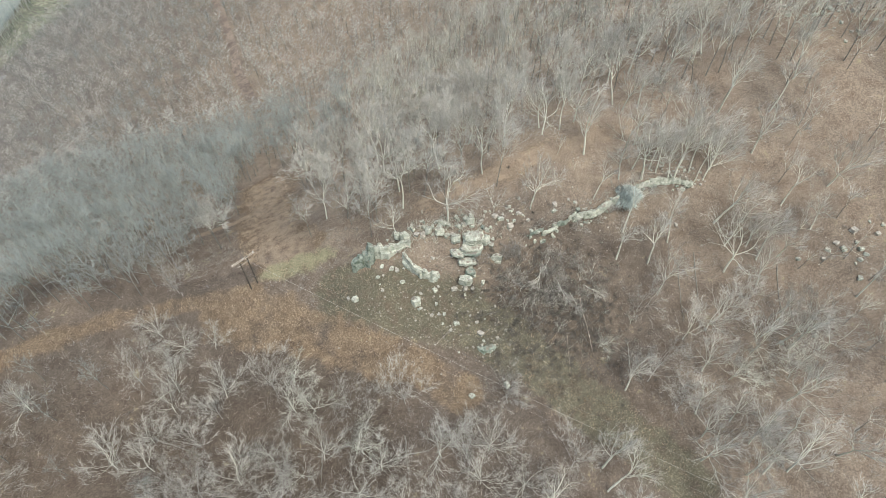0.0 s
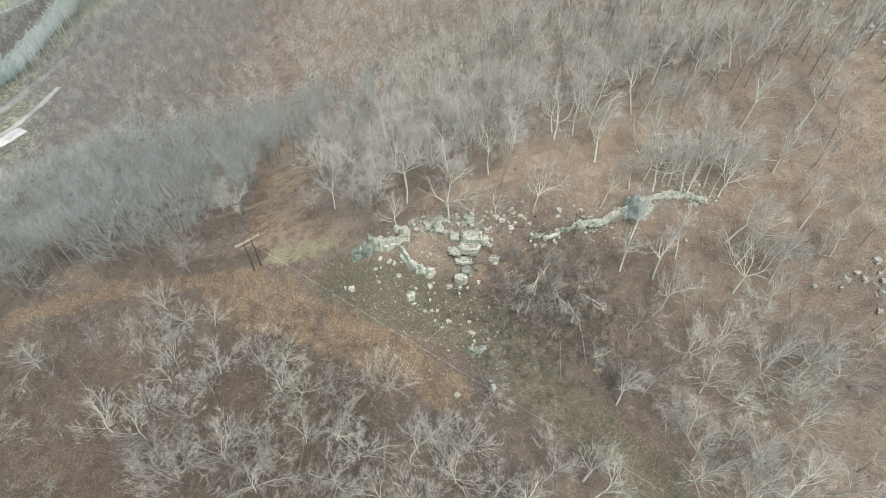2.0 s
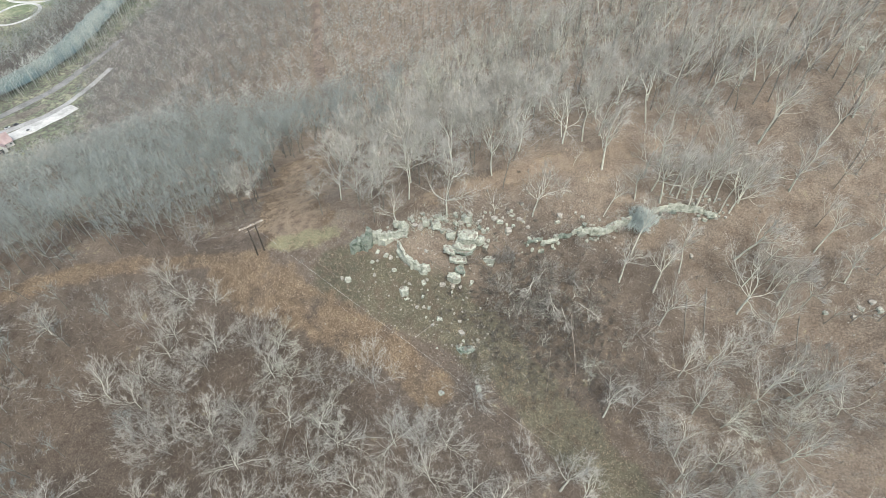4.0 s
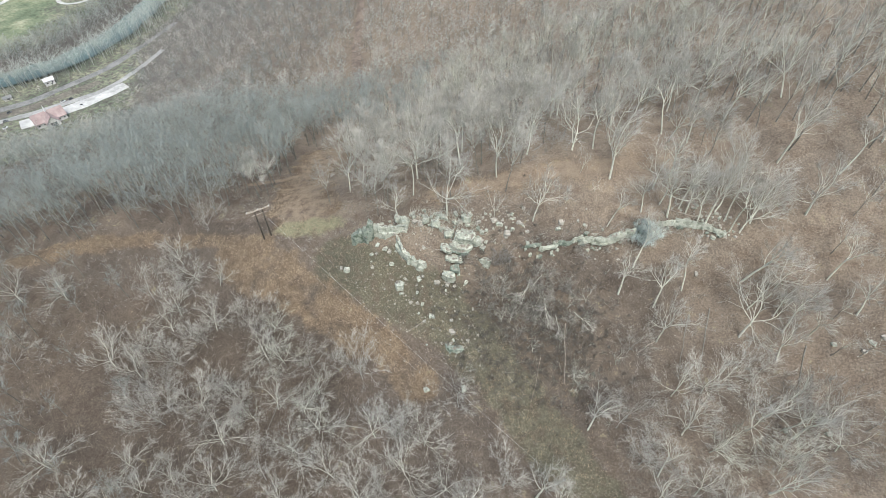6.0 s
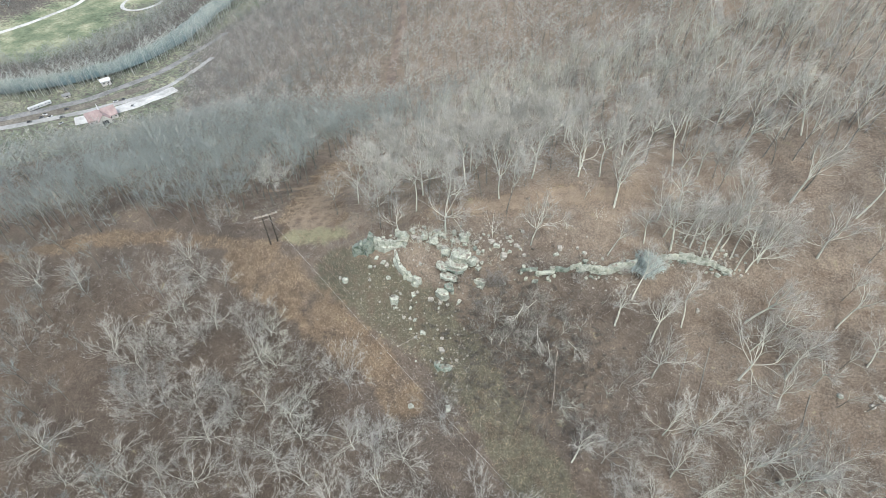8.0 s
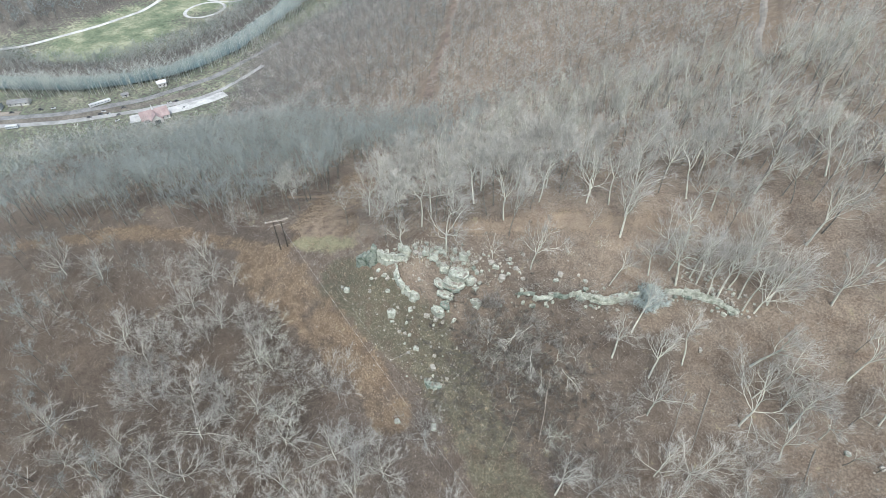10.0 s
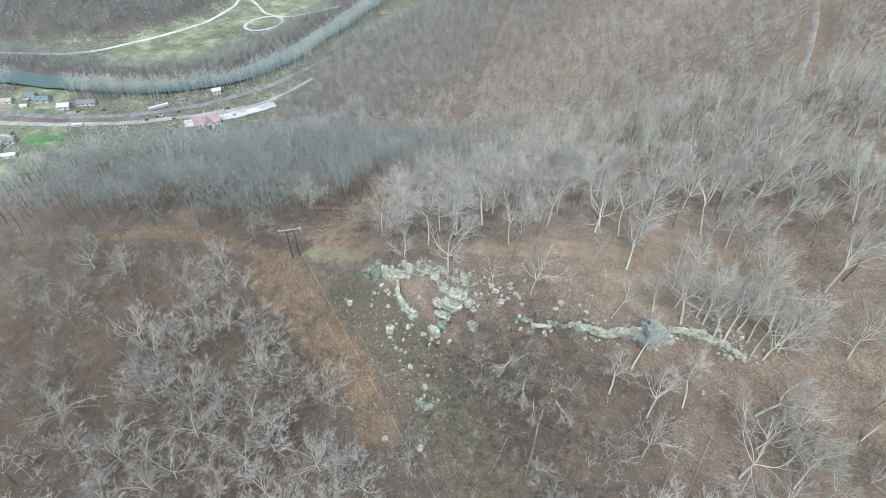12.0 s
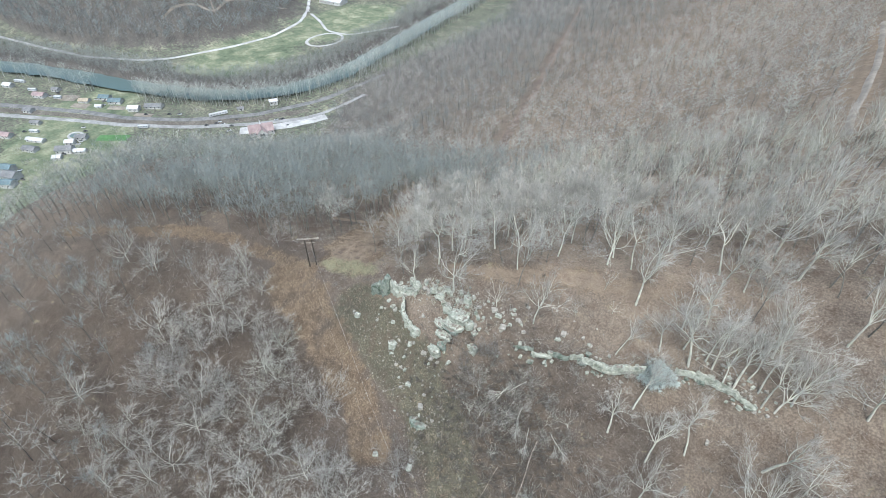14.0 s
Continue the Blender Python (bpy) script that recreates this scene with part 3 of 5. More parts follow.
def grow_tree(seed, tall=15.0, bole=0.4, limbs=6, angle=(0.3, 0.8), reach=1.0, side=7, sprig=4, twig=6, r_twig=0.016, thick=1.0, simple=False):
    """A bare tree: trunk; limbs that fan out and fork; fine twigs round the forks. Three shapes."""
    rng = np.random.default_rng(seed)
    wood, boughs, fine = Shape(), Shape(), Shape()
    r0 = tall * 0.0105 * thick
    trunk, _ = bent(rng, (0, 0, -0.5), (rng.normal(0, 0.06), rng.normal(0, 0.06), 1), tall * bole + 0.5, 4, 0.05, 0.04)
    wood.tube(trunk, np.linspace(r0 * 1.25, r0 * 0.78, len(trunk)), 6)
    turn = rng.uniform(0, 6.28)

    def sprigs(line, length, n):
        for _ in range(n):
            c, d = on_line(line, rng.uniform(0.25, 1.0))
            w = side_way(d, rng.uniform(0.25, 0.85), rng.uniform(0, 6.28))
            ln = length * rng.uniform(0.6, 1.2)
            e = c + w * ln + np.array([0, 0, 0.12 * ln])
            fine.sliver(c, e, r_twig * 1.5, 1)
            for _ in range(twig):
                a = c + (e - c) * rng.uniform(0.15, 0.95)
                w2 = side_way(w, rng.uniform(0.3, 1.0), rng.uniform(0, 6.28))
                fine.sliver(a, a + w2 * tall * rng.uniform(0.035, 0.085), r_twig, 1)

    for k in range(limbs):
        p, d = on_line(trunk, 1.0 if k < 2 else 1 - rng.uniform(0.0, 0.42) ** 1.4)
        turn += 2.4 + rng.normal(0, 0.35)
        lean = rng.uniform(0.05, 0.3) if k == 0 else rng.uniform(*angle)
        length = tall * (1 - bole) * reach * (1.0 if k == 0 else rng.uniform(0.68, 1.0))
        line, _ = bent(rng, p, side_way(d, lean, turn), length, 3 if simple else 6, 0.12 if simple else 0.17, 0.06)
        r = r0 * (0.62 if k == 0 else rng.uniform(0.36, 0.52))
        boughs.tube(line, np.linspace(r, r * 0.24, len(line)), 3 if simple else 4)
        spin = rng.uniform(0, 6.28)
        for j in range(side):
            s = 0.18 + 0.8 * (j + rng.uniform(0, 1)) / side
            q, dd = on_line(line, s)
            spin += 2.4 + rng.normal(0, 0.4)
            ln = length * (0.58 - 0.36 * s) * rng.uniform(0.75, 1.3)
            fork, _ = bent(rng, q, side_way(dd, rng.uniform(0.4, 0.85), spin), ln, 2, 0.2, 0.1)
            r2 = r * (1 - 0.78 * s) * 0.62
            if simple:
                boughs.sliver(fork[0], fork[-1], r2 * 1.1, 1)
            else:
                boughs.tube(fork, np.array([r2, r2 * 0.7, r2 * 0.3]), 3)
            sprigs(fork, ln * 0.5 + tall * 0.02, sprig)
        sprigs(line[-2:], length * 0.2, sprig)
    return wood, boughs, fine


def tree_kind(seed, name, label, bark, twig_mat, limb_mat=None, **how):
    """One tree as a thing with trunk and crown; copies share its meshes."""
    wood, limbs, fine = grow_tree(seed, **how)
    base = new(name)
    base.empty_display_size = 0.5
    for part_name, shape, mat in (("trunk", wood, bark), ("bough", limbs, limb_mat or bark), ("crown", fine, twig_mat)):
        ob = new(part_name, shape.mesh(part_name, mat))
        ob.parent = base
    return tagged(base, label, "tree")


rng = np.random.default_rng(5)
PALE = [tree_kind(20 + i, "bare_tree", "bare pale-barked tree with forking limbs on the leaf-littered slope", LIMB, HAZE_TWIGS, BARK, tall=15, bole=b, limbs=n, angle=(0.35, a), side=7, sprig=5, twig=7, thick=t * 1.12, r_twig=0.016) for i, (a, b, n, t) in enumerate(
    [(0.85, 0.42, 5, 1.0), (1.0, 0.36, 6, 1.1), (0.7, 0.5, 4, 0.95), (1.1, 0.32, 6, 1.05), (0.8, 0.46, 5, 1.15), (0.95, 0.4, 6, 0.9), (0.65, 0.54, 4, 0.85), (1.15, 0.28, 7, 1.0)])]
FUZZY = [tree_kind(40 + i, "bare_tree", "bare grey-brown tree with a dense crown of fine twigs", BROWN_TWIGS, HAZE_TWIGS, BROWN_TWIGS, tall=15, bole=0.2, limbs=9, angle=(0.2, 0.95), side=7, sprig=5, twig=9, thick=0.6, r_twig=0.016) for i in range(4)]
ROUND = [tree_kind(80 + i, "bare_tree", "low bare tree with a round crown of radiating branches", LIMB, SOFT_TWIGS if i == 1 else HAZE_TWIGS, BARK, tall=13, bole=b, limbs=n, angle=(0.3, a), side=8, sprig=5, twig=7, thick=0.85, r_twig=0.017) for i, (a, b, n) in enumerate(((1.15, 0.22, 8), (1.25, 0.2, 9), (1.05, 0.28, 7), (1.2, 0.25, 8)))]
SLIM = [tree_kind(50 + i, "bare_tree", "slender bare forest tree with a straight dark trunk", DARK_BARK, HAZE_TWIGS, LIMB, tall=16, bole=b, limbs=6, angle=(0.25, 0.9), reach=0.9, side=6, sprig=4, twig=8, thick=0.55, r_twig=0.018) for i, b in enumerate((0.5, 0.45, 0.55, 0.42, 0.48, 0.58))]
SMALL = [tree_kind(60 + i, "sapling", "small bare sapling rising from leaf litter", BARK, HAZE_TWIGS, tall=7, bole=0.25, limbs=6, angle=(0.3, 0.85), side=4, sprig=3, twig=3, thick=0.9, r_twig=0.012) for i in range(3)]
_used = set()
_marks = []


def plant(kinds, k, x, y, size=1.0, lean_x=0.0, lean_y=0.0, group="trees on the hillside", label=""):
    src = kinds[k % len(kinds)]
    m = Matrix.Translation((x, y, float(height(x, y)))) @ pose(0, 0, 0, lean_x, lean_y, (k * 137.5 + x * 7) % 360)
    if src.name not in _used:
        _used.add(src.name)
        ob = src
        ob.matrix_basis = m
    else:
        ob = copy_thing(src, m)
    ob.scale = (size, size, size)
    _marks.append((x, y))
    return tagged(ob, label=label, group=group)


# trees that stand out, by place and height
BELOW_LEDGE = [(68.5, 78.2, 15), (71.6, 65.4, 13), (97.3, 72.1, 14), (75.3, 92.2, 16), (73.4, 103.5, 14), (56.5, 87.1, 13), (59.7, 98.4, 13), (79.6, 72.8, 15), (95.0, 78.4, 15), (86.1, 65.0, 13), (91.6, 106.5, 12), (62.0, 76.0, 9), (99.4, 101.2, 10), (37.5, 71.1, 7), (108, 84, 13), (104, 110, 13), (112, 70, 13), (85, 90, 11)]
ABOVE_LEDGE = [(38.0, 104.0, 9), (47.1, 115.9, 12), (52.0, 110.3, 14), (59.3, 110.6, 12), (67.7, 111.6, 13), (65.0, 120.2, 14), (75.7, 128.5, 15), (84.1, 118.1, 13), (47.8, 135.1, 14), (55.7, 150.6, 15), (62.6, 141.5, 14), (77.0, 152.2, 14), (90.0, 128.2, 13), (72.1, 114.5, 13), (54.5, 113, 12), (49.5, 112.5, 11), (99, 138, 13), (56.3, 112.4, 12), (61.5, 111.6, 13), (63.2, 114.6, 12), (66, 113.4, 14), (70.2, 112.2, 13), (45.5, 109.5, 10)]
KNOLL_TREES = [(-21.0, 94.9, 12), (-1.0, 92.6, 13), (-1.6, 98.2, 12), (-35.5, 107.3, 12), (-7.1, 102.0, 13), (-19.9, 124.1, 14), (-33.2, 115.8, 12), (-13.9, 92.5, 8), (-27, 101, 10), (-14, 108, 13), (3, 112, 13), (14, 116, 12), (-5, 116, 13)]
CLEARING_EDGE = [(-24.6, 56.0, 10), (-29.9, 45.2, 11), (-2.7, 43.5, 12), (-15.8, 41.2, 11), (-43.9, 61.0, 11), (-56.1, 60.0, 11), (-42.4, 46.0, 10), (-36.2, 25.0, 12), (-24.7, 29.7, 11), (-8.9, 33.5, 11), (5.9, 38.6, 12), (15.4, 38.7, 11), (27.2, 43.3, 11), (-60.5, 71.0, 8)]
WEST_SPUR = [(-82.2, 18.6, 13), (-79.8, 44.6, 12), (-77.9, 63.1, 11), (-70.7, 44.0, 10), (-53.8, 20.4, 11), (-71.9, 13.9, 11), (-105.7, 36.8, 11), (-117.2, 53.0, 12), (-103.8, 56.9, 11), (-75.7, 75.1, 9)]
for n, (x, y, t) in enumerate(BELOW_LEDGE + ABOVE_LEDGE):
    low = (y < 81 and x > 64) or y < 72
    plant(ROUND if low else PALE, n, x, y, t / (13 if low else 11.5), rng.normal(0, 5), rng.normal(3, 6), "pale trees round the ledge")
for n, (x, y, t) in enumerate(KNOLL_TREES):
    plant(PALE if n % 2 else SLIM, n + 2, x, y, t / 11, rng.normal(0, 3), rng.normal(0, 3), "trees behind the rocks")
for n, (x, y, t) in enumerate(CLEARING_EDGE + WEST_SPUR):
    plant(ROUND if n % 4 else FUZZY, n + 1, x, y, t / 12.5, rng.normal(0, 4), rng.normal(0, 4), "trees along the clearing")
for x, y, t in [(49.9, 64.3, 14), (49.7, 81.9, 9), (20.0, 120.1, 6), (56, 58, 11), (80, 84, 10)]:
    plant(FUZZY, int(x), x, y, t / 12.5, rng.normal(0, 4), rng.normal(0, 4))
for n, (x, y) in enumerate([(16, 82), (24, 78), (27, 84), (31, 88), (34, 82), (40, 100), (33, 96.5), (49, 105), (57, 108.5), (43, 102)]):
    plant(FUZZY, n + 3, x, y, rng.uniform(0.22, 0.36), rng.normal(0, 8), rng.normal(0, 8), "shrubs below the ledge", "bushy grey shrub of bare stems below the ledge")
for n, (x, y, t) in enumerate([(10.5, 95.0, 8), (28.6, 113.5, 6), (26.6, 104.0, 5), (37.1, 50.6, 6), (18.1, 76.2, 6), (47.6, 78.4, 8), (33, 110, 4), (22, 84, 5), (17, 80, 5), (25, 81, 6), (29, 79, 5), (20, 77, 6), (33, 85, 5), (14, 82, 4), (27, 73, 6), (37, 88, 6), (24, 88, 4)]):
    plant(SMALL, n, x, y, t / 7, rng.normal(0, 5), rng.normal(0, 5), "saplings near the track")


THICKET = [tree_kind(90 + i, "thicket_shrub", "dark many-stemmed shrub in the thicket below the ledge", DARK_STEMS, BRUSH, BRUSH, tall=6, bole=0.06, limbs=9, angle=(0.2, 1.2), side=5, sprig=4, twig=4, thick=1.1, r_twig=0.02) for i in range(3)]
for n in range(30):
    x, y = 24 + rng.normal(0, 7.5), 81 + rng.normal(0, 5)
    plant(THICKET, n, x, y, rng.uniform(0.45, 0.9), rng.normal(0, 10), rng.normal(0, 10), "thicket below the ledge")


for n, (x, y, size, yaw) in enumerate([(22.5, 85.5, 0.42, -12), (27.0, 84.0, 0.5, 20), (30.5, 82.0, 0.4, 35), (12.0, 78.5, 0.36, 165), (25.0, 88.0, 0.36, -30), (35.0, 84.5, 0.4, 60)]):
    ob = plant(PALE, n, x, y, size, group="fallen crowns below the ledge", label="pale fallen tree crown lying down the slope")
    ob.rotation_euler = (radians(104), 0, radians(yaw))
    ob.location.z += 0.4


def open_land(x, y):
    """How open the land is: 1 on the clearing, the track and the rocks, 0 in the woods."""
    x, y = np.asarray(x, float), np.asarray(y, float)
    c = cover(x, y, np.zeros_like(x))
    c = (np.maximum(c[0], c[4]), c[1], c[2])
    rocks = 1 - step(13, 20, np.hypot((x - 0) / 1.25, y - 83))
    return np.maximum.reduce([c[0], c[1] * 0.8, c[2], rocks])


# trees that stand along the upper side of the track
for n in range(34):
    u, off = rng.uniform(0.0, 1.0), 5.0 + 15 * rng.uniform(0, 1)
    x, y = -10 + 78 * u, float(np.interp(-10 + 78 * u, [p[0] for p in TRACK], [p[1] for p in TRACK])) + off
    if min(math.hypot(x - a, y - b) for a, b in _marks) > 3.0:
        plant(PALE if n % 3 == 0 else SLIM, n, x, y, rng.uniform(0.75, 1.2), rng.normal(0, 4), rng.normal(0, 4), "trees above the track")

# the rest of the woods, nearest as single trees, the others joined
WOOD_EDGE = [(-190, 42), (-150, 58), (-108, 74), (-88, 84.5), (-70, 92.5), (-64.5, 111), (-69, 138), (-78, 175)]      # front of the western woods
BAND = [(-60, 80), (-43, 76.5), (-26, 70.5), (-9, 64.5), (2, 59)]
CORRIDOR = [(-50, 88), (-56, 108), (-60, 126), (-66, 150)]
rest = []
for gx in np.arange(-190, 180, 5.4):
    for gy in np.arange(8, 240, 5.4):
        x, y = gx + rng.uniform(-2.6, 2.6), gy + rng.uniform(-2.6, 2.6)
        d, w, left = along(WOOD_EDGE, x, y)
        west = bool(left > 0) and x < -60
        if not west and float(along(CORRIDOR, x, y)[0]) < 11 or float(along(LEDGE, x, y)[0]) < 4 or float(along(BAND, x, y)[0]) < 6.5:
            continue
        if math.hypot((x + 40) / 18, (y - 90) / 9) < 1 or math.hypot((x + 60) / 16, (y - 92) / 12) < 1:
            continue
        fore = y < 97 + 0.03 * x and x < 18 and not west
        east = x >= 18 and y < 108 + 0.32 * (x - 18)
        share = 1.0 if west else 0.36 if fore else (0.34 if x > 55 and y < 80 else 0.22) if east else 0.55 if (x > 25 and y < 150) else 0.68
        if rng.uniform() > share or rng.uniform() < float(open_land(x, y)) * (1.05 if y > 100 else 1.6):
            continue
        if min(math.hypot(x - a, y - b) for a, b in _marks) < (4.5 if fore or east else 3.5):
            continue
        rest.append((x, y, fore, east))
rest.sort(key=lambda r: math.hypot(r[0] - 10, r[1] - 75))
SINGLE = 175
for n, (x, y, fore, east) in enumerate(rest[:SINGLE]):
    kinds = (FUZZY if rng.uniform() < 0.4 else ROUND) if fore else PALE if east or rng.uniform() < 0.15 else SLIM
    t = rng.uniform(10, 15) if fore else rng.uniform(12, 18) if east else rng.uniform(15, 20)
    plant(kinds, int(rng.integers(1000)), x, y, t / 15, rng.normal(0, 4), rng.normal(0, 4))


def joined(name, label, spots, sizes, kinds, twigs, seed, limb=None, bark=None):
    """Many trees in one mesh: trunks, limbs and twigs each with their own bark."""
    r = np.random.default_rng(seed)
    z = height(spots[:, 0], spots[:, 1])
    vs, fs, mats, n = [], [], [], 0
    for (x, y), zz, s in zip(spots, z, sizes):
        v, f, of = kinds[int(r.integers(len(kinds)))]
        a = r.uniform(0, 6.28)
        c, q = math.cos(a) * s, math.sin(a) * s
        tall = s * r.uniform(0.9, 1.12)
        vs.append(np.stack([v[:, 0] * c - v[:, 1] * q + x, v[:, 0] * q + v[:, 1] * c + y, v[:, 2] * tall + zz], -1))
        fs.append(f + n)
        mats.append(of)
        n += len(v)
    me = array_mesh(name, np.concatenate(vs), np.concatenate(fs), twigs)
    me.materials.append(bark or DARK_BARK)
    me.materials.append(limb or twigs)
    me.polygons.foreach_set("material_index", np.concatenate(mats).astype(np.int32))
    return tagged(new(name, me), label, "woods", kind="stuff")


def merged(shapes):
    """Trunk, limbs and twigs as one set of triangles, and which of the three each one is."""
    v, f, of, n = [], [], [], 0
    for kind, shape in zip((1, 2, 0), shapes):
        a, b = shape.arrays()
        v.append(a)
        f.append(b + n)
        of.append(np.full(len(b), kind))
        n += len(a)
    return np.concatenate(v), np.concatenate(f), np.concatenate(of)


MID = [merged(grow_tree(70 + i, tall=16, bole=b, limbs=5, angle=(0.3, 1.0), reach=0.88, side=5, sprig=4, twig=4, thick=0.75, r_twig=0.018, simple=True)) for i, b in enumerate((0.45, 0.5, 0.4, 0.52, 0.36, 0.48, 0.42, 0.55))]
tail = np.array([(x, y) for x, y, fo, ea in rest[SINGLE:]])
tail_fore = np.array([fo or ea for x, y, fo, ea in rest[SINGLE:]])
sz = np.where(tail_fore, np.random.default_rng(8).uniform(0.6, 0.95, len(tail)), np.random.default_rng(9).uniform(0.95, 1.35, len(tail)))
pick = np.random.default_rng(10).integers(0, 3, len(tail))
MIDDLE = 850


def far_tree(seed, limbs=9, sprays=9, fat=1.0):
    """A simple forest tree for far slopes: trunk, limbs and a rounded crown of twigs."""
    r = np.random.default_rng(seed)
    wood, boughs, fine = Shape(), Shape(), Shape()
    top = np.array([r.normal(0, 0.6), r.normal(0, 0.6), 12.5])
    wood.sliver((0, 0, -0.5), top, 0.17)
    turn = r.uniform(0, 6.28)
    for n in range(limbs):
        k = 0.42 + 0.55 * (n + r.uniform(0, 1)) / limbs
        a = top * k
        turn += 2.4
        out = 3.6 * math.sqrt(max(0.1, 1 - ((k - 0.62) / 0.45) ** 2)) * r.uniform(0.7, 1.15)
        b = a + np.array([math.cos(turn) * out, math.sin(turn) * out, r.uniform(1.2, 2.8)])
        boughs.sliver(a, b, 0.06 * fat, 1)
        for _ in range(sprays):
            c = a + (b - a) * r.uniform(0.25, 1.05)
            d = r.normal(0, 1, 3)
            d[2] = abs(d[2]) + 0.2
            fine.sliver(c, c + d / np.linalg.norm(d) * r.uniform(1.0, 2.3), 0.045 * fat, 1)
    return merged((wood, boughs, fine))


FAR = [far_tree(100 + i) for i in range(9)]
DISTANT = [far_tree(120 + i, 8, 7, 2.3) for i in range(7)]
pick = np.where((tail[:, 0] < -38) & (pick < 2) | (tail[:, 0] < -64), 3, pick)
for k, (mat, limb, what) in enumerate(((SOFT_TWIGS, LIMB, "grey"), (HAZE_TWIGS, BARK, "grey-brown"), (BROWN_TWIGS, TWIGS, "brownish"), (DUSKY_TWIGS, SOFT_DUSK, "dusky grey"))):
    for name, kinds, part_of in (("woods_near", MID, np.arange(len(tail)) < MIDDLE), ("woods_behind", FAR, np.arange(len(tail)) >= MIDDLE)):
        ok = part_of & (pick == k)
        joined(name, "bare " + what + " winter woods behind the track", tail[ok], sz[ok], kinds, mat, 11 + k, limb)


def scatter(x0, x1, y0, y1, gap, keep, seed):
    r = np.random.default_rng(seed)
    X, Y = np.meshgrid(np.arange(x0, x1, gap), np.arange(y0, y1, gap))
    p = np.c_[X.ravel(), Y.ravel()] + r.uniform(-gap / 2, gap / 2, (X.size, 2))
    z = height(p[:, 0], p[:, 1])
    ok = keep(p[:, 0], p[:, 1], z)
    c = cover(p[:, 0], p[:, 1], z)
    ok &= np.maximum.reduce([c[0], c[2], c[3] - 0.2]) < 0.4
    return p[ok]


def near_box(x, y):
    return (x > -190) & (x < 180) & (y > 8) & (y < 240)


dr = lambda x, y: along(RIVER, x, y)[0]
slope = scatter(-470, 260, -30, 950, 7.8, lambda x, y, z: (z > VALLEY + 2.0) & ~near_box(x, y) & (dr(x, y) > 24) & (y - 0.55 * x > -20) & (x < 150 + 0.05 * y), 3)
tint = hash_noise(slope[:, 0], slope[:, 1], 45, 9) + np.random.default_rng(6).normal(0, 0.5, len(slope)) > 0.1
ss = np.random.default_rng(1).uniform(0.8, 1.2, len(slope))
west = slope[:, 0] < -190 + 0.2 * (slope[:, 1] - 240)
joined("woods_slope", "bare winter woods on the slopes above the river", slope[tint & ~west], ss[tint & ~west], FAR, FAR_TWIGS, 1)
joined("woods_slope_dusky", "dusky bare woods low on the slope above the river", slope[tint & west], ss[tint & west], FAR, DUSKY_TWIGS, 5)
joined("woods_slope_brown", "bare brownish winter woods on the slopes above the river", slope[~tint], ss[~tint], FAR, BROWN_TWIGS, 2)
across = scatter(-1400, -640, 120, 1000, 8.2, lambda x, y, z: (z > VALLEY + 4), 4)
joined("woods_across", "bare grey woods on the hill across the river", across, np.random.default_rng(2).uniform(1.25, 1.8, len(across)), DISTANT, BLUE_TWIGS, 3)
def bank(x, y):
    """Distance to the river, and whether the place lies on the hill's side of it."""
    d, w, left = along(RIVER, x, y)
    return d, left < 0


near_bank = scatter(-1000, -420, 60, 950, 4.2, lambda x, y, z: (z < VALLEY + 7) & bank(x, y)[1] & (bank(x, y)[0] > 14) & (bank(x, y)[0] < 36) & (hash_noise(x, y, 3, 61) > np.where(x < -640, 0.25, -0.3)), 5)
joined("woods_riverbank", "tall bare pale-grey trees lining the river bank", near_bank, np.random.default_rng(3).uniform(1.2, 2.0, len(near_bank)), FAR, FAR_TWIGS, 4, PALE_TWIGS, FAR_TWIGS)
far_bank = scatter(-1000, -420, 60, 950, 5.4, lambda x, y, z: (z < VALLEY + 7) & ~bank(x, y)[1] & (bank(x, y)[0] > 17) & (bank(x, y)[0] < 62), 6)
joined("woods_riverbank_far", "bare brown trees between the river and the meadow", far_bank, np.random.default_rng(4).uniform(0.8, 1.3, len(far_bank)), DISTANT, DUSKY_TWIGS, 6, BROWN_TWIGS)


# ---- rocks ----


def part(name, bm, material, parent, label=""):
    me = bpy.data.meshes.new(name)
    bm.to_mesh(me)
    bm.free()
    me.materials.append(material)
    ob = new(name, me)
    ob.parent = parent
    return tagged(ob, label) if label else ob


def rock_bm(seed, w, d, h, points=16, rough=0.06):
    """An angular block of the given size, its base at z = 0."""
    r = np.random.default_rng(seed)
    bm = bmesh.new()
    cut = r.uniform(0.0, 0.42, (8, 3))
    for n in range(8):
        c = np.array([1 if n & 1 else -1, 1 if n & 2 else -1, 1 if n & 4 else -1], float) * (1 - cut[n])
        bm.verts.new((c[0] * w / 2, c[1] * d / 2, (c[2] + 1) * h / 2))
    for _ in range(points // 2):
        p = r.uniform(-0.95, 0.95, 3)
        k = int(r.integers(3))
        p[k] = math.copysign(r.uniform(0.9, 1.0), p[k])
        bm.verts.new((p[0] * w / 2, p[1] * d / 2, (p[2] + 1) * h / 2))
    hull = bmesh.ops.convex_hull(bm, input=bm.verts)
    inside = [v for v in bm.verts if not v.link_faces]
    bmesh.ops.delete(bm, geom=inside, context="VERTS")
    bmesh.ops.triangulate(bm, faces=bm.faces)
    bmesh.ops.subdivide_edges(bm, edges=[e for e in bm.edges if e.calc_length() > 0.45 * max(w, d, h)], cuts=1)
    bmesh.ops.triangulate(bm, faces=bm.faces)
    for v in bm.verts:
        v.co += Vector(r.normal(0, rough, 3)) * min(w, d, h)
    bmesh.ops.recalc_face_normals(bm, faces=bm.faces)
    return bm


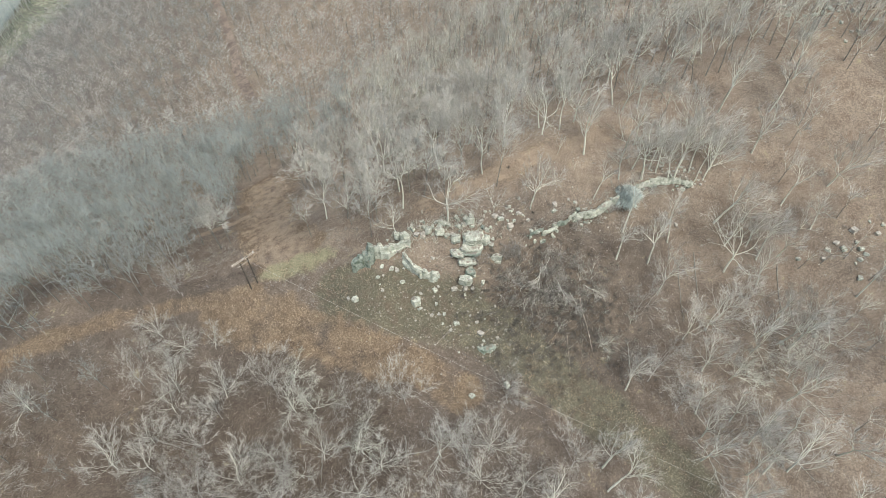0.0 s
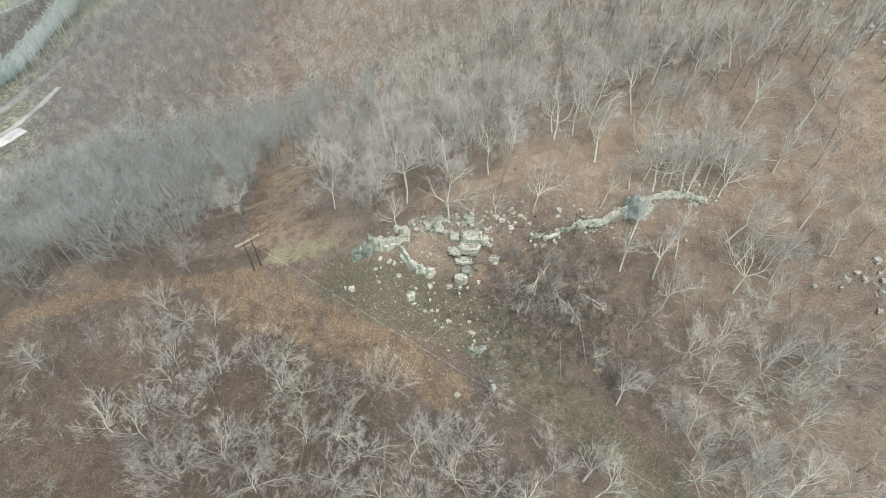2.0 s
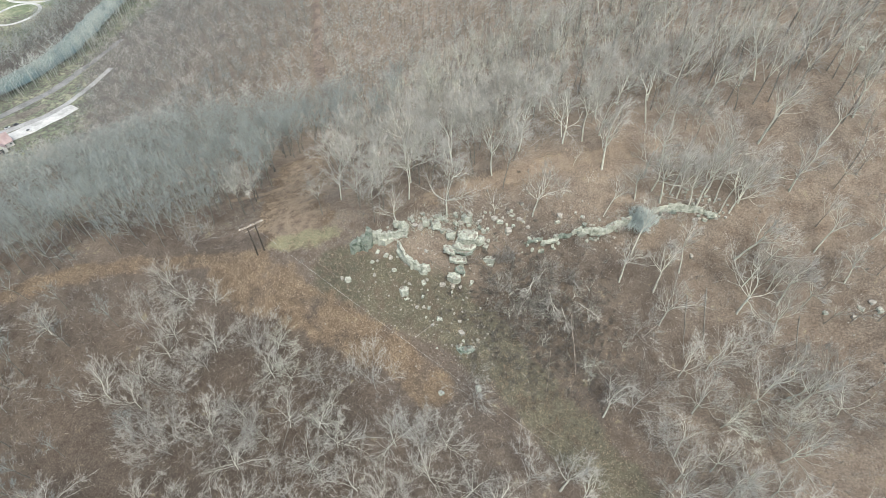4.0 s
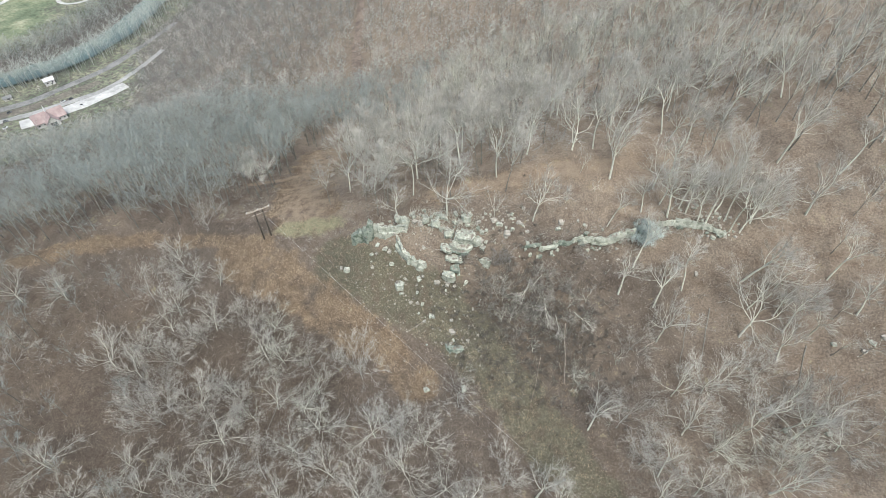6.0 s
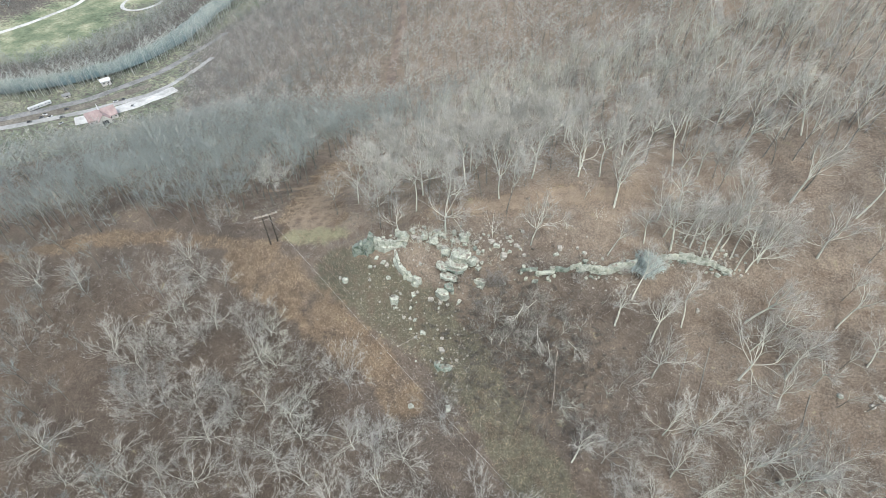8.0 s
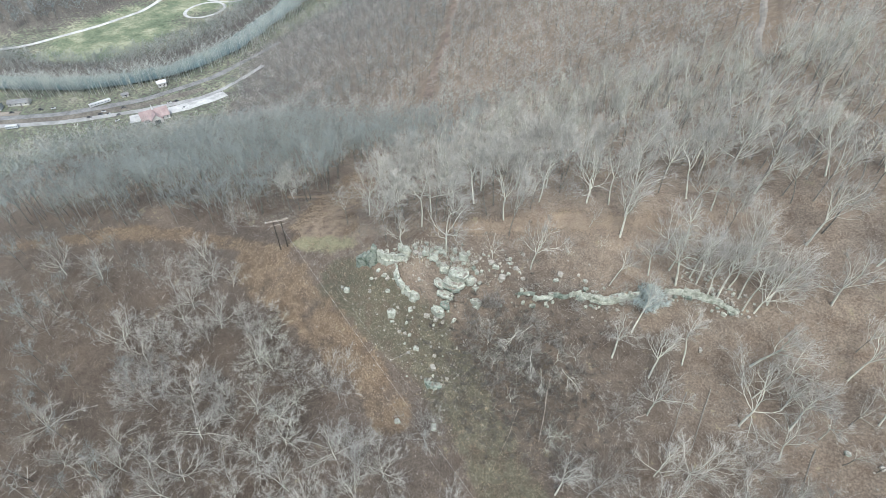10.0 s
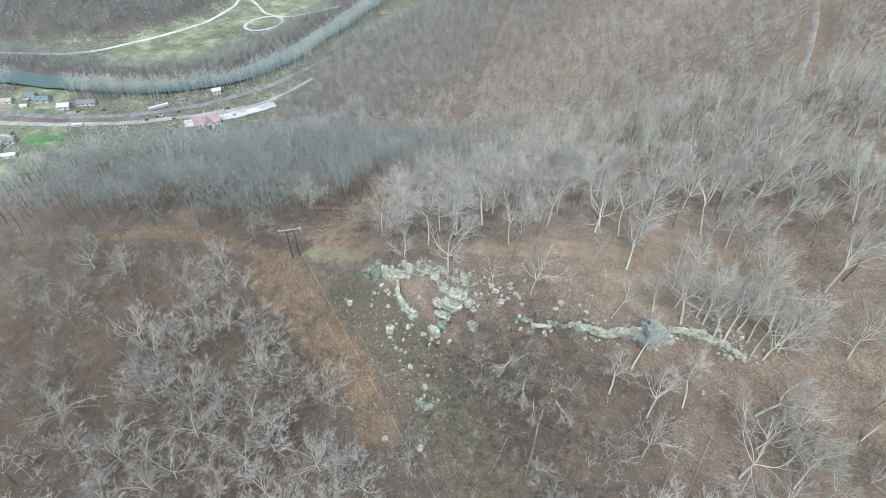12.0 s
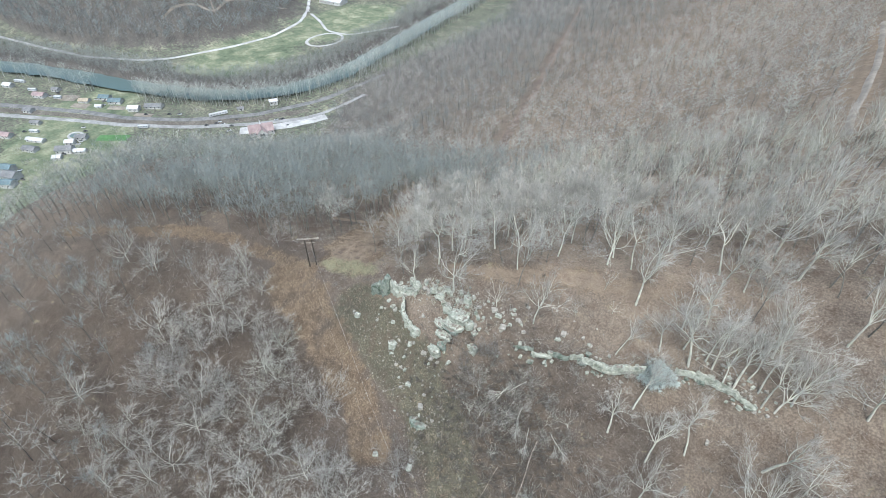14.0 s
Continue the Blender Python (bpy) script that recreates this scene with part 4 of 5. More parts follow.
def crag(seed, line, tops, thick, drop, layers=3, ragged=0.35, round_end=0.6):
    """A run of layered rock along a line: split beds in front, a worn top, broken ends. Its front lies on the line's right."""
    r = np.random.default_rng(seed)
    line = np.array(line, float)
    run = np.r_[0, np.cumsum(np.hypot(*np.diff(line, axis=0).T))]
    n = max(6, int(run[-1] / 0.45))
    s = np.linspace(0, run[-1], n)
    px, py = np.interp(s, run, line[:, 0]), np.interp(s, run, line[:, 1])
    top = np.interp(s / run[-1], np.linspace(0, 1, len(tops)), tops)
    tx, ty = np.gradient(px), np.gradient(py)
    ln = np.hypot(tx, ty)
    nx, ny = ty / ln, -tx / ln
    u = s / run[-1] * 2 - 1
    end = np.clip(1 - np.abs(u) ** 5, 0.02, 1) ** round_end

    def blocks(size, amp):
        """Steps from block to block, with slightly turned faces."""
        edge = np.cumsum(r.uniform(0.5, 1.5, 80) * size)
        k = np.searchsorted(edge, s + r.uniform(0, size))
        return (r.normal(0, 1, 90)[k] + 0.5 * r.normal(0, 1, 90)[k] * (s - edge[np.clip(k, 0, 79)]) / size) * amp
    big = blocks(2.6, 0.12 * thick)
    high = blocks(2.2, 0.12 * drop * ragged * 2)
    beds = np.linspace(-drop, 0, layers + 1)
    beds[1:-1] += r.normal(0, 0.08 * drop, layers - 1)
    rows = []
    for k in range(layers):
        out = (thick / 2 - 0.10 * thick * k * r.uniform(0.2, 1.2) + big + blocks(1.2, 0.10 * thick * ragged * 2)) * end
        jig = r.normal(0, 0.05, n)
        for z in (beds[k] + 0.04, beds[k + 1] - 0.10 * (k < layers - 1)):
            o = out - (0.12 if z > beds[k] + 0.1 and k == layers - 1 else 0.0) + jig
            rows.append(np.c_[px + nx * o, py + ny * o, top + z + high * (k + 1) / layers + r.normal(0, 0.05, n)])
    for f, dz in ((0.25, 0.12), (-0.1, 0.1), (-0.42, -0.12)):
        o = thick * f * end + big * 0.5
        rows.append(np.c_[px + nx * o, py + ny * o, top + dz + high + r.normal(0, 0.10, n)])
    o = -thick * 0.5 * end
    rows.append(np.c_[px + nx * o, py + ny * o, top - drop])
    v = np.stack(rows)
    m = len(rows)
    bm = bmesh.new()
    vs = [[bm.verts.new(v[a, b]) for b in range(n)] for a in range(m)]
    for a in range(m - 1):
        for b in range(n - 1):
            bm.faces.new((vs[a][b], vs[a][b + 1], vs[a + 1][b + 1], vs[a + 1][b]))
    for b in (0, n - 1):
        bm.faces.new([vs[a][b] for a in range(m)])
    bmesh.ops.triangulate(bm, faces=bm.faces)
    bmesh.ops.recalc_face_normals(bm, faces=bm.faces)
    return bm


def boulder(seed, line, tops, thick, drop, layers, wet=0, ragged=0.35, label="", round_end=0.6):
    cx, cy = np.mean([p[0] for p in line]), np.mean([p[1] for p in line])
    bm = crag(seed, [(x - cx, y - cy) for x, y in line], tops, thick, drop, layers, ragged, round_end)
    me = bpy.data.meshes.new("boulder")
    bm.to_mesh(me)
    bm.free()
    me.materials.append(WET_ROCK if wet else ROCK)
    ob = new("boulder", me)
    ob.location = (cx, cy, 0)
    return tagged(ob, label or ("dark mossy boulder at the end of the rocky knoll" if wet else "large pale lichen-grey boulder on the rocky knoll"), "boulder", "boulders of the knoll")


def slab(seed, x, y, top, w, d, drop, yaw, layers=2, wet=0):
    c, q = math.cos(radians(yaw)) * w / 2, math.sin(radians(yaw)) * w / 2
    return boulder(seed, [(x - c, y - q), (x, y), (x + c, y + q)], [top - 0.25, top, top - 0.2], d, drop, layers, wet, 0.3)


slab(205, -11.6, 90.6, 1.5, 2.8, 2.2, 2.2, 25)
slab(206, -13.8, 91.2, 1.0, 1.8, 1.6, 1.8, -20)
slab(207, -9.0, 78.4, -8.9, 2.6, 2.0, 2.0, 20)


def bed(seed, x, y, top, w, d, h, yaw, tilt=0.0, wet=0):
    """A flat broken bed of rock: jagged outline, split sides, an uneven worn top."""
    r = np.random.default_rng(seed)
    n = 15
    a = (np.arange(n) + r.uniform(-0.35, 0.35, n)) * 6.283 / n
    out = np.clip(1.12 / np.maximum(np.abs(np.cos(a)), np.abs(np.sin(a))) ** 0.75, 0, 1.25) * r.uniform(0.74, 1.0, n)
    bm = bmesh.new()
    rings = []
    for z, k, jig in ((-h, 1.02, 0.05), (-h * 0.55, 1.0, 0.05), (-h * 0.5, 0.93, 0.04), (-0.12 * h, 0.98, 0.04), (0.0, 0.9, 0.04), (0.06 * h, 0.5, 0.12)):
        o = out * k + r.normal(0, jig, n)
        rings.append([bm.verts.new((o[i] * math.cos(a[i]) * w / 2, o[i] * math.sin(a[i]) * d / 2, z + r.normal(0, 0.05 * h))) for i in range(n)])
    for lo, hi in zip(rings, rings[1:]):
        for i in range(n):
            bm.faces.new((lo[i], lo[(i + 1) % n], hi[(i + 1) % n], hi[i]))
    bm.faces.new(rings[-1])
    bm.faces.new(rings[0][::-1])
    bmesh.ops.triangulate(bm, faces=bm.faces)
    me = bpy.data.meshes.new("boulder")
    bm.to_mesh(me)
    bm.free()
    me.materials.append(WET_ROCK if wet else ROCK)
    ob = new("boulder", me)
    ob.matrix_basis = pose(x, y, top, tilt, r.normal(0, 3), yaw)
    return tagged(ob, "flat broken bed of lichen-grey rock in a stepped stack", "boulder", "boulders of the knoll")


WALL = "long pale slab of layered rock on the knoll"
boulder(201, [(-25.6, 86.9), (-24.0, 87.2), (-22.4, 87.8)], [-3.6, -3.0, -3.2], 2.6, 5.2, 2, 1, 0.6, "", 0.2)
boulder(231, [(-22.6, 87.6), (-21.0, 88.2), (-19.6, 88.5)], [-3.1, -2.4, -2.6], 2.4, 5.0, 2, 1, 0.6, "", 0.2)
boulder(202, [(-19.8, 88.5), (-16.5, 88.5), (-13.4, 88.4)], [-1.7, -1.0, -0.5], 1.7, 4.4, 2, 0, 0.3, WALL, 0.15)
boulder(232, [(-13.6, 88.4), (-11.8, 88.7), (-10.2, 89.1)], [-0.6, 0.0, 0.2], 1.8, 3.8, 3, 0, 0.6, "", 0.3)
boulder(203, [(-12.2, 85.9), (-11.0, 84.3), (-9.8, 83.2)], [-1.3, -1.6, -2.0], 1.2, 3.0, 2, 0, 0.7, "", 0.25)
boulder(233, [(-10.0, 83.3), (-8.6, 82.6), (-7.2, 82.3)], [-2.1, -2.5, -2.9], 1.4, 3.0, 2, 0, 0.7, "", 0.3)
boulder(204, [(-7.4, 82.3), (-5.2, 82.0), (-2.8, 82.4)], [-3.0, -3.4, -4.2], 1.3, 2.9, 2, 0, 0.7, "", 0.25)
bed(208, 5.4, 87.2, 4.3, 4.6, 3.4, 2.2, 10, 8)
bed(209, 4.9, 85.6, 2.2, 5.2, 2.6, 0.9, 4, 10)
bed(221, 4.2, 84.9, 1.2, 5.6, 2.4, 0.8, -6, 6, 1)
bed(210, 1.6, 84.6, 1.1, 3.4, 1.9, 1.0, -14, 6)
bed(211, 3.6, 83.2, -0.4, 4.4, 1.9, 1.0, 6, 9)
bed(212, 4.4, 81.6, -2.2, 2.6, 1.6, 1.2, -8, 10, 1)
bed(213, 3.4, 80.2, -3.3, 3.2, 2.0, 2.4, 0, 10)
slab(214, 8.2, 87.6, 3.4, 2.2, 1.8, 2.0, 40)
slab(215, 1.0, 88.0, 3.2, 2.4, 1.8, 1.8, 20)
slab(216, 11.0, 85.4, -1.2, 3.0, 1.8, 2.2, 12)
slab(217, -3.0, 89.8, 4.0, 2.4, 1.6, 1.8, 0)
slab(218, -5.8, 90.6, 3.3, 1.8, 1.4, 1.6, 35)
slab(219, 4.5, 91.4, 6.0, 2.2, 1.5, 1.7, 15)
slab(220, 8.5, 68.3, -15.5, 4.8, 2.4, 1.6, 5, 2, 1)

# angular blocks along the crest of the knoll
rk = np.random.default_rng(77)
for n in range(46):
    u = rk.uniform(0, 1)
    x, y = -17 + 25 * u + rk.normal(0, 0.8), 90.6 + 2.0 * math.sin(u * 3.1) - 0.6 * u + rk.normal(0, 1.4)
    w = 0.55 + 1.2 * rk.uniform(0, 1) ** 2
    me = bpy.data.meshes.new("boulder")
    bm = rock_bm(500 + n, w, w * rk.uniform(0.6, 0.9), w * rk.uniform(0.6, 1.0), 12, 0.05)
    bm.to_mesh(me)
    bm.free()
    me.materials.append(WET_ROCK if n % 5 == 0 else ROCK)
    ob = new("boulder", me)
    ob.matrix_basis = Matrix.Translation((x, y, float(height(x, y)) - 0.15 * w)) @ pose(0, 0, 0, rk.normal(0, 7), rk.normal(0, 7), rk.uniform(0, 360))
    tagged(ob, "angular lichen-grey block among brush on the knoll", "boulder", "boulders of the knoll")

ledge = tagged(new("rock_ledge"), "low pale rock ledge broken into blocks along the slope", "rock ledge")


def ledge_run(seed, x0, x1, thick, drop, layers, ragged, lift=0.15, wet=0):
    """A stretch of the ledge that follows the lip of the slope."""
    k = max(3, int((x1 - x0) / 2.2))
    xs = np.linspace(x0, x1, k)
    tilt = np.random.default_rng(seed)
    ys = tilt.normal(0, 0.25) + tilt.normal(0, 0.12, k) + np.interp(xs, [p[0] for p in LEDGE], [p[1] for p in LEDGE])
    top = [float(height(x - 0.3, y + 1.2)) + lift - 0.12 + tilt.normal(0, 0.18) for x, y in zip(xs, ys)]
    return part("stone", crag(seed, list(zip(xs, ys - 0.3)), top, thick * 0.62, drop, layers, ragged, 1.3), WET_ROCK if wet else ROCK, ledge)


for n, row in enumerate([(19.5, 23.2, 0.7, 1.1, 2, 0.7, 0.0, 1), (23.0, 27.3, 0.8, 1.2, 2, 0.7, -0.1), (27.0, 30.4, 1.0, 1.5, 2, 0.7, 0.05, 1), (30.2, 32.8, 1.2, 1.6, 2, 0.8, 0.0), (32.3, 36.2, 1.3, 1.9, 3, 0.7, 0.1), (35.6, 43.2, 1.9, 2.4, 3, 0.5, 0.2), (42.6, 45.2, 1.7, 2.2, 2, 0.7, 0.05), (44.7, 47.0, 1.4, 2.1, 2, 0.7, -0.1), (46.8, 49.2, 1.2, 1.6, 2, 0.6, 0.0, 1), (50.2, 54.6, 1.0, 1.9, 2, 0.5, 0.2), (54.0, 61.0, 1.2, 2.2, 2, 0.4, 0.3), (60.6, 63.8, 1.1, 1.8, 2, 0.5, 0.2), (63.6, 67.2, 0.9, 1.4, 2, 0.5, 0.1)]):
    ledge_run(320 + n, *row)
rq = np.random.default_rng(91)
for n in range(60):
    x = rq.uniform(18, 67)
    y = float(np.interp(x, [p[0] for p in LEDGE], [p[1] for p in LEDGE])) + rq.normal(-0.3, 0.7)
    w = rq.uniform(0.5, 1.5)
    st = part("stone", rock_bm(900 + n, w, w * rq.uniform(0.5, 0.9), w * rq.uniform(0.5, 0.9), 12, 0.07), WET_ROCK if n % 3 == 0 else ROCK, ledge)
    st.matrix_basis = Matrix.Translation((x, y, float(height(x, y)) - 0.2 * w)) @ pose(0, 0, 0, rq.normal(0, 10), rq.normal(0, 10), rq.uniform(0, 360))
rr = np.random.default_rng(31)

# loose stones
STONE_SHAPES = []
for n in range(6):
    me = bpy.data.meshes.new("stone_block")
    bm = rock_bm(340 + n, 1.0, 0.8, 0.7, 12, 0.05)
    bm.to_mesh(me)
    bm.free()
    me.materials.append(PALE_STONE if n % 2 else ROCK)
    STONE_SHAPES.append(me)


def lay_stone(x, y, size, label="pale loose stone lying in leaf litter", group="loose stones"):
    ob = new("loose_stone", STONE_SHAPES[int(rr.integers(6))])
    ob.matrix_basis = Matrix.Translation((x, y, float(height(x, y)) - 0.12 * size)) @ pose(0, 0, 0, rr.normal(0, 8), rr.normal(0, 8), rr.uniform(0, 360)) @ Matrix.Diagonal((size, size * rr.uniform(0.7, 1.1), size * rr.uniform(0.6, 1.0), 1))
    return tagged(ob, label, "stone", group)


LOOSE = [(-15.0, 84.8), (-18.7, 83.7), (-26.2, 80.2), (-24.5, 79.8), (-4.2, 79.7), (-1.9, 75.1), (1.1, 73.2), (7.1, 71.1), (-5.0, 75.1), (13.1, 60.3), (4.6, 57.7), (87.7, 74.6), (103.3, 96.1), (105.5, 97.3), (62.4, 102.3), (17.1, 98.8), (15.1, 95.6), (16.7, 95.2), (12.2, 93.5), (26.2, 97.6), (14.5, 92.2), (10.7, 93.9), (26.5, 99.4), (96.5, 75.8), (96.1, 95.1), (107, 96), (112, 93.5), (117, 100), (112, 164), (114, 161), (122, 160)]
for x, y in LOOSE:
    lay_stone(x, y, rr.uniform(1.0, 1.9))
for cx, cy, sx, sy, n in [(14.5, 93.5, 3.5, 2.2, 22), (-2, 75, 6, 4, 22), (12, 70, 5, 5, 8), (62, 113.5, 4, 1.3, 22), (116, 160, 7, 6, 30), (110, 96, 5, 4, 10), (-17, 84.5, 4, 1.5, 7), (-2, 91, 7, 1.6, 26), (-14.5, 90.3, 3.2, 0.9, 10), (7, 90, 2.5, 1.5, 7), (60, 112.8, 5, 1.0, 16), (5, 83.5, 3, 2.5, 16), (33, 102, 4, 1.5, 10), (40, 101.5, 4, 0.9, 8), (45, 105, 2, 0.8, 6), (64, 111.5, 3, 0.8, 8)]:
    for _ in range(n):
        lay_stone(cx + rr.normal(0, sx), cy + rr.normal(0, sy), rr.uniform(0.4, 1.05) * (1.8 if cx > 100 else 1.5 if 80 < cy < 91.5 and cx < 10 else 1))


def scree():
    """Small stones, far too many to count."""
    r = np.random.default_rng(33)
    base = np.array([(-1, -1, 0), (1, -0.9, 0), (0.9, 1, 0), (-0.9, 0.9, 0), (-0.5, -0.4, 1), (0.6, -0.3, 0.9), (0.1, 0.6, 1.1)])
    tri = np.array([(0, 1, 5), (0, 5, 4), (1, 2, 5), (2, 6, 5), (2, 3, 6), (3, 4, 6), (3, 0, 4), (4, 5, 6)])
    vs, fs, n = [], [], 0
    for cx, cy, sx, sy, m in [(-3, 74, 9, 5, 220), (-14, 80, 7, 4, 100), (10, 66, 6, 6, 180), (14, 94, 5, 3, 130), (62, 113, 5, 1.6, 70), (116, 160, 9, 8, 110), (108, 96, 8, 7, 50), (0, 88, 8, 4, 240), (70, 95, 25, 12, 50), (30, 100, 9, 2.5, 50)]:
        p = np.c_[r.normal(cx, sx, m), r.normal(cy, sy, m)]
        z = height(p[:, 0], p[:, 1])
        for (x, y), zz in zip(p, z):
            s = 0.06 + 0.2 * r.uniform(0, 1) ** 2
            a = r.uniform(0, 6.28)
            v = base * r.uniform(0.75, 1.25, base.shape) * s
            vs.append(np.c_[v[:, 0] * math.cos(a) - v[:, 1] * math.sin(a) + x, v[:, 0] * math.sin(a) + v[:, 1] * math.cos(a) + y, v[:, 2] + zz - 0.03])
            fs.append(tri + n)
            n += 7
    return tagged(new("scree", array_mesh("scree", np.concatenate(vs), np.concatenate(fs), plain("scree_stone", (0.17, 0.157, 0.137), (0.34, 0.32, 0.285), 1.5))), "scattered small pale stones on the slopes below the rocks", "scree", kind="stuff")


scree()


# ---- fallen wood, brush and grass ----


def log_thing(x0, y0, x1, y1, r, pale, seed):
    rn = np.random.default_rng(seed)
    base = new("fallen_log")
    base.location = (x0, y0, float(height(x0, y0)))
    wood, twiglets = Shape(), []
    t = np.linspace(0, 1, 7)
    px, py = x0 + (x1 - x0) * t + rn.normal(0, 0.08, 7), y0 + (y1 - y0) * t + rn.normal(0, 0.08, 7)
    pts = np.c_[px, py, height(px, py) + r * 0.7] - np.array(base.location)
    wood.tube(pts, np.linspace(r, r * 0.45, 7), 7)
    for _ in range(5):
        a, d = on_line(pts, rn.uniform(0.4, 1))
        stub = Shape()
        twiglets.append(("branch_stub", stub))
        stub.sliver(a, a + side_way(d, 0.9, rn.uniform(0, 6.28)) * rn.uniform(0.6, 1.8) + np.array([0, 0, 0.4]), r * 0.3)
    mat = DEAD_WOOD if pale else DARK_BARK
    for name, s in [("trunk", wood)] + twiglets:
        ob = new(name, s.mesh(name, mat))
        ob.parent = base
    return tagged(base, "pale weathered fallen log on the slope" if pale else "dark fallen tree trunk lying down the slope", "log", "fallen logs")


for n, (x0, y0, x1, y1, r, pale) in enumerate([(-3.7, 69.6, 1.1, 73.2, 0.14, 1), (-14.1, 42.7, -5.5, 44.7, 0.22, 0), (62.8, 94.3, 63.1, 80.2, 0.14, 0), (67.3, 96.7, 67.7, 82.6, 0.16, 0), (90.7, 94.1, 90.4, 81.3, 0.16, 0), (-11, 48.3, -9.5, 38.5, 0.14, 0), (-72.6, 51.1, -60, 47.5, 0.16, 0), (-30.6, 46, -30.1, 40.3, 0.13, 0), (33.3, 81.6, 36.1, 69.4, 0.17, 1), (29.2, 72.6, 29.4, 62.7, 0.1, 1), (20.3, 79.2, 22.7, 74.3, 0.1, 1), (-2.4, 84.9, 3.1, 86.2, 0.1, 1), (52.5, 83.2, 57.1, 88, 0.12, 1), (52, 112, 66, 112.5, 0.14, 1)]):
    log_thing(x0, y0, x1, y1, r, pale, 400 + n)


def stems(name, label, category, spots, seed, n, length, r, material, flat=0.5):
    """Thin upright or sprawling stems in clumps."""
    rn = np.random.default_rng(seed)
    z = height(spots[:, 0], spots[:, 1])
    k = len(spots) * n
    base = np.repeat(np.c_[spots, z - 0.05], n, 0) + np.c_[rn.normal(0, 0.25, (k, 2)), np.zeros(k)]
    d = rn.normal(0, 1, (k, 3))
    d[:, 2] = np.abs(d[:, 2]) * 0.8 + flat
    d /= np.linalg.norm(d, axis=1, keepdims=True)
    ln = length * rn.uniform(0.5, 1.3, (k, 1))
    tip = base + d * ln
    u = np.cross(d, rn.normal(0, 1, (k, 3)))
    u *= r / (np.linalg.norm(u, axis=1, keepdims=True) + 1e-9)
    v = np.stack([base - u, base + u, tip], 1).reshape(-1, 3)
    f = np.arange(3 * k).reshape(-1, 3)
    return tagged(new(name, array_mesh(name, v, f, material)), label, category, kind="stuff")


rb = np.random.default_rng(44)


def spread(x0, x1, y0, y1, n, keep):
    p = np.c_[rb.uniform(x0, x1, n), rb.uniform(y0, y1, n)]
    return p[keep(p[:, 0], p[:, 1])]


rim = np.array([(a[0] + (b[0] - a[0]) * k / 14, a[1] + (b[1] - a[1]) * k / 14) for a, b in zip(LEDGE[1:], LEDGE[2:]) for k in range(14)])
rim = np.concatenate([rim + rb.normal(0, 0.9, rim.shape) + (-0.3, s) for s in (0.9, 1.6)])
stems("ledge_brush", "thin grey brush and dead stems on the ledge", "brush", rim, 57, 6, 1.5, 0.028, BRUSH, 0.3)
stems("ledge_twigs", "pale lichened twigs hanging over the ledge", "brush", rim[::2], 58, 6, 1.3, 0.028, SOFT_TWIGS, 0.1)
crown_brush = np.c_[rb.normal(-3, 7, 150), rb.normal(91, 1.6, 150)]
stems("knoll_brush", "grey brush growing between the rocks", "brush", crown_brush, 59, 8, 2.2, 0.03, SOFT_TWIGS, 1.0)
fore = spread(-125, 125, 10, 120, 5200, lambda x, y: (open_land(x, y) < 0.5) & (hash_noise(x, y, 14, 21) + 0.5 * hash_noise(x, y, 5, 22) > -0.15))
stems("undergrowth", "thin bare brush standing in leaf litter", "brush", fore, 51, 9, 1.9, 0.03, BRUSH)
tangle = np.c_[rb.normal(25, 10.5, 1300), rb.normal(78, 7.5, 1300)]
stems("brush_tangle", "dense grey tangle of bare brush below the ledge", "brush", tangle[::9], 52, 7, 2.6, 0.03, SOFT_TWIGS, 0.4)
# short dark stems stand in for the shadow between the grey ones
stems("dark_brush", "dark stems filling in shade under the thicket below the ledge", "brush", tangle, 55, 30, 1.1, 0.04, DARK_STEMS, 0.25)
scrub = np.c_[rb.normal(27, 11, 1100), rb.normal(62, 6, 1100)]
stems("scrub", "tawny weeds and scrub beside the power line", "brush", scrub[::3], 53, 10, 1.3, 0.025, STRAW, 0.8)


def grassy(x, y):
    c = cover(x, y, np.zeros_like(x))
    return np.maximum.reduce([c[0], c[1], c[4]]) > rb.uniform(0.15, 0.8, len(x))


turf = spread(-125, 80, 25, 155, 26000, grassy)
stems("dry_grass", "matted tawny dry grass in the clearing", "grass", turf, 54, 5, 0.85, 0.035, STRAW, 0.9)


def sticks(spots, seed, length, r, material):
    """Fallen branches that lie on the ground."""
    rn = np.random.default_rng(seed)
    k = len(spots)
    a = rn.uniform(0, 6.28, k)
    ln = length * rn.uniform(0.4, 1.4, k)
    e = spots + np.c_[np.cos(a), np.sin(a)] * ln[:, None]
    p = np.c_[spots, height(spots[:, 0], spots[:, 1]) + 0.12]
    q = np.c_[e, height(e[:, 0], e[:, 1]) + 0.12 + rn.uniform(0, 0.35, k)]
    u = np.c_[-np.sin(a), np.cos(a), np.zeros(k)] * r
    up = np.array([0, 0, r * 1.4])
    v = np.stack([p - u, p + u, p + up, q], 1).reshape(-1, 3)
    n = np.arange(k)[:, None] * 4
    f = np.concatenate([n + np.array([[0, 3, 2]]), n + np.array([[2, 3, 1]])])
    return tagged(new("fallen_branches", array_mesh("fallen_branches", v, f, material)), "fallen bare branches strewn over leaf litter", "branches", kind="stuff")


litter_spots = spread(-120, 125, 15, 165, 3600, lambda x, y: open_land(x, y) < 0.6)
sticks(litter_spots, 71, 1.5, 0.035, DEAD_WOOD)
sticks(np.c_[rb.normal(28, 10, 420), rb.normal(78, 8, 420)], 72, 1.9, 0.04, DEAD_WOOD)


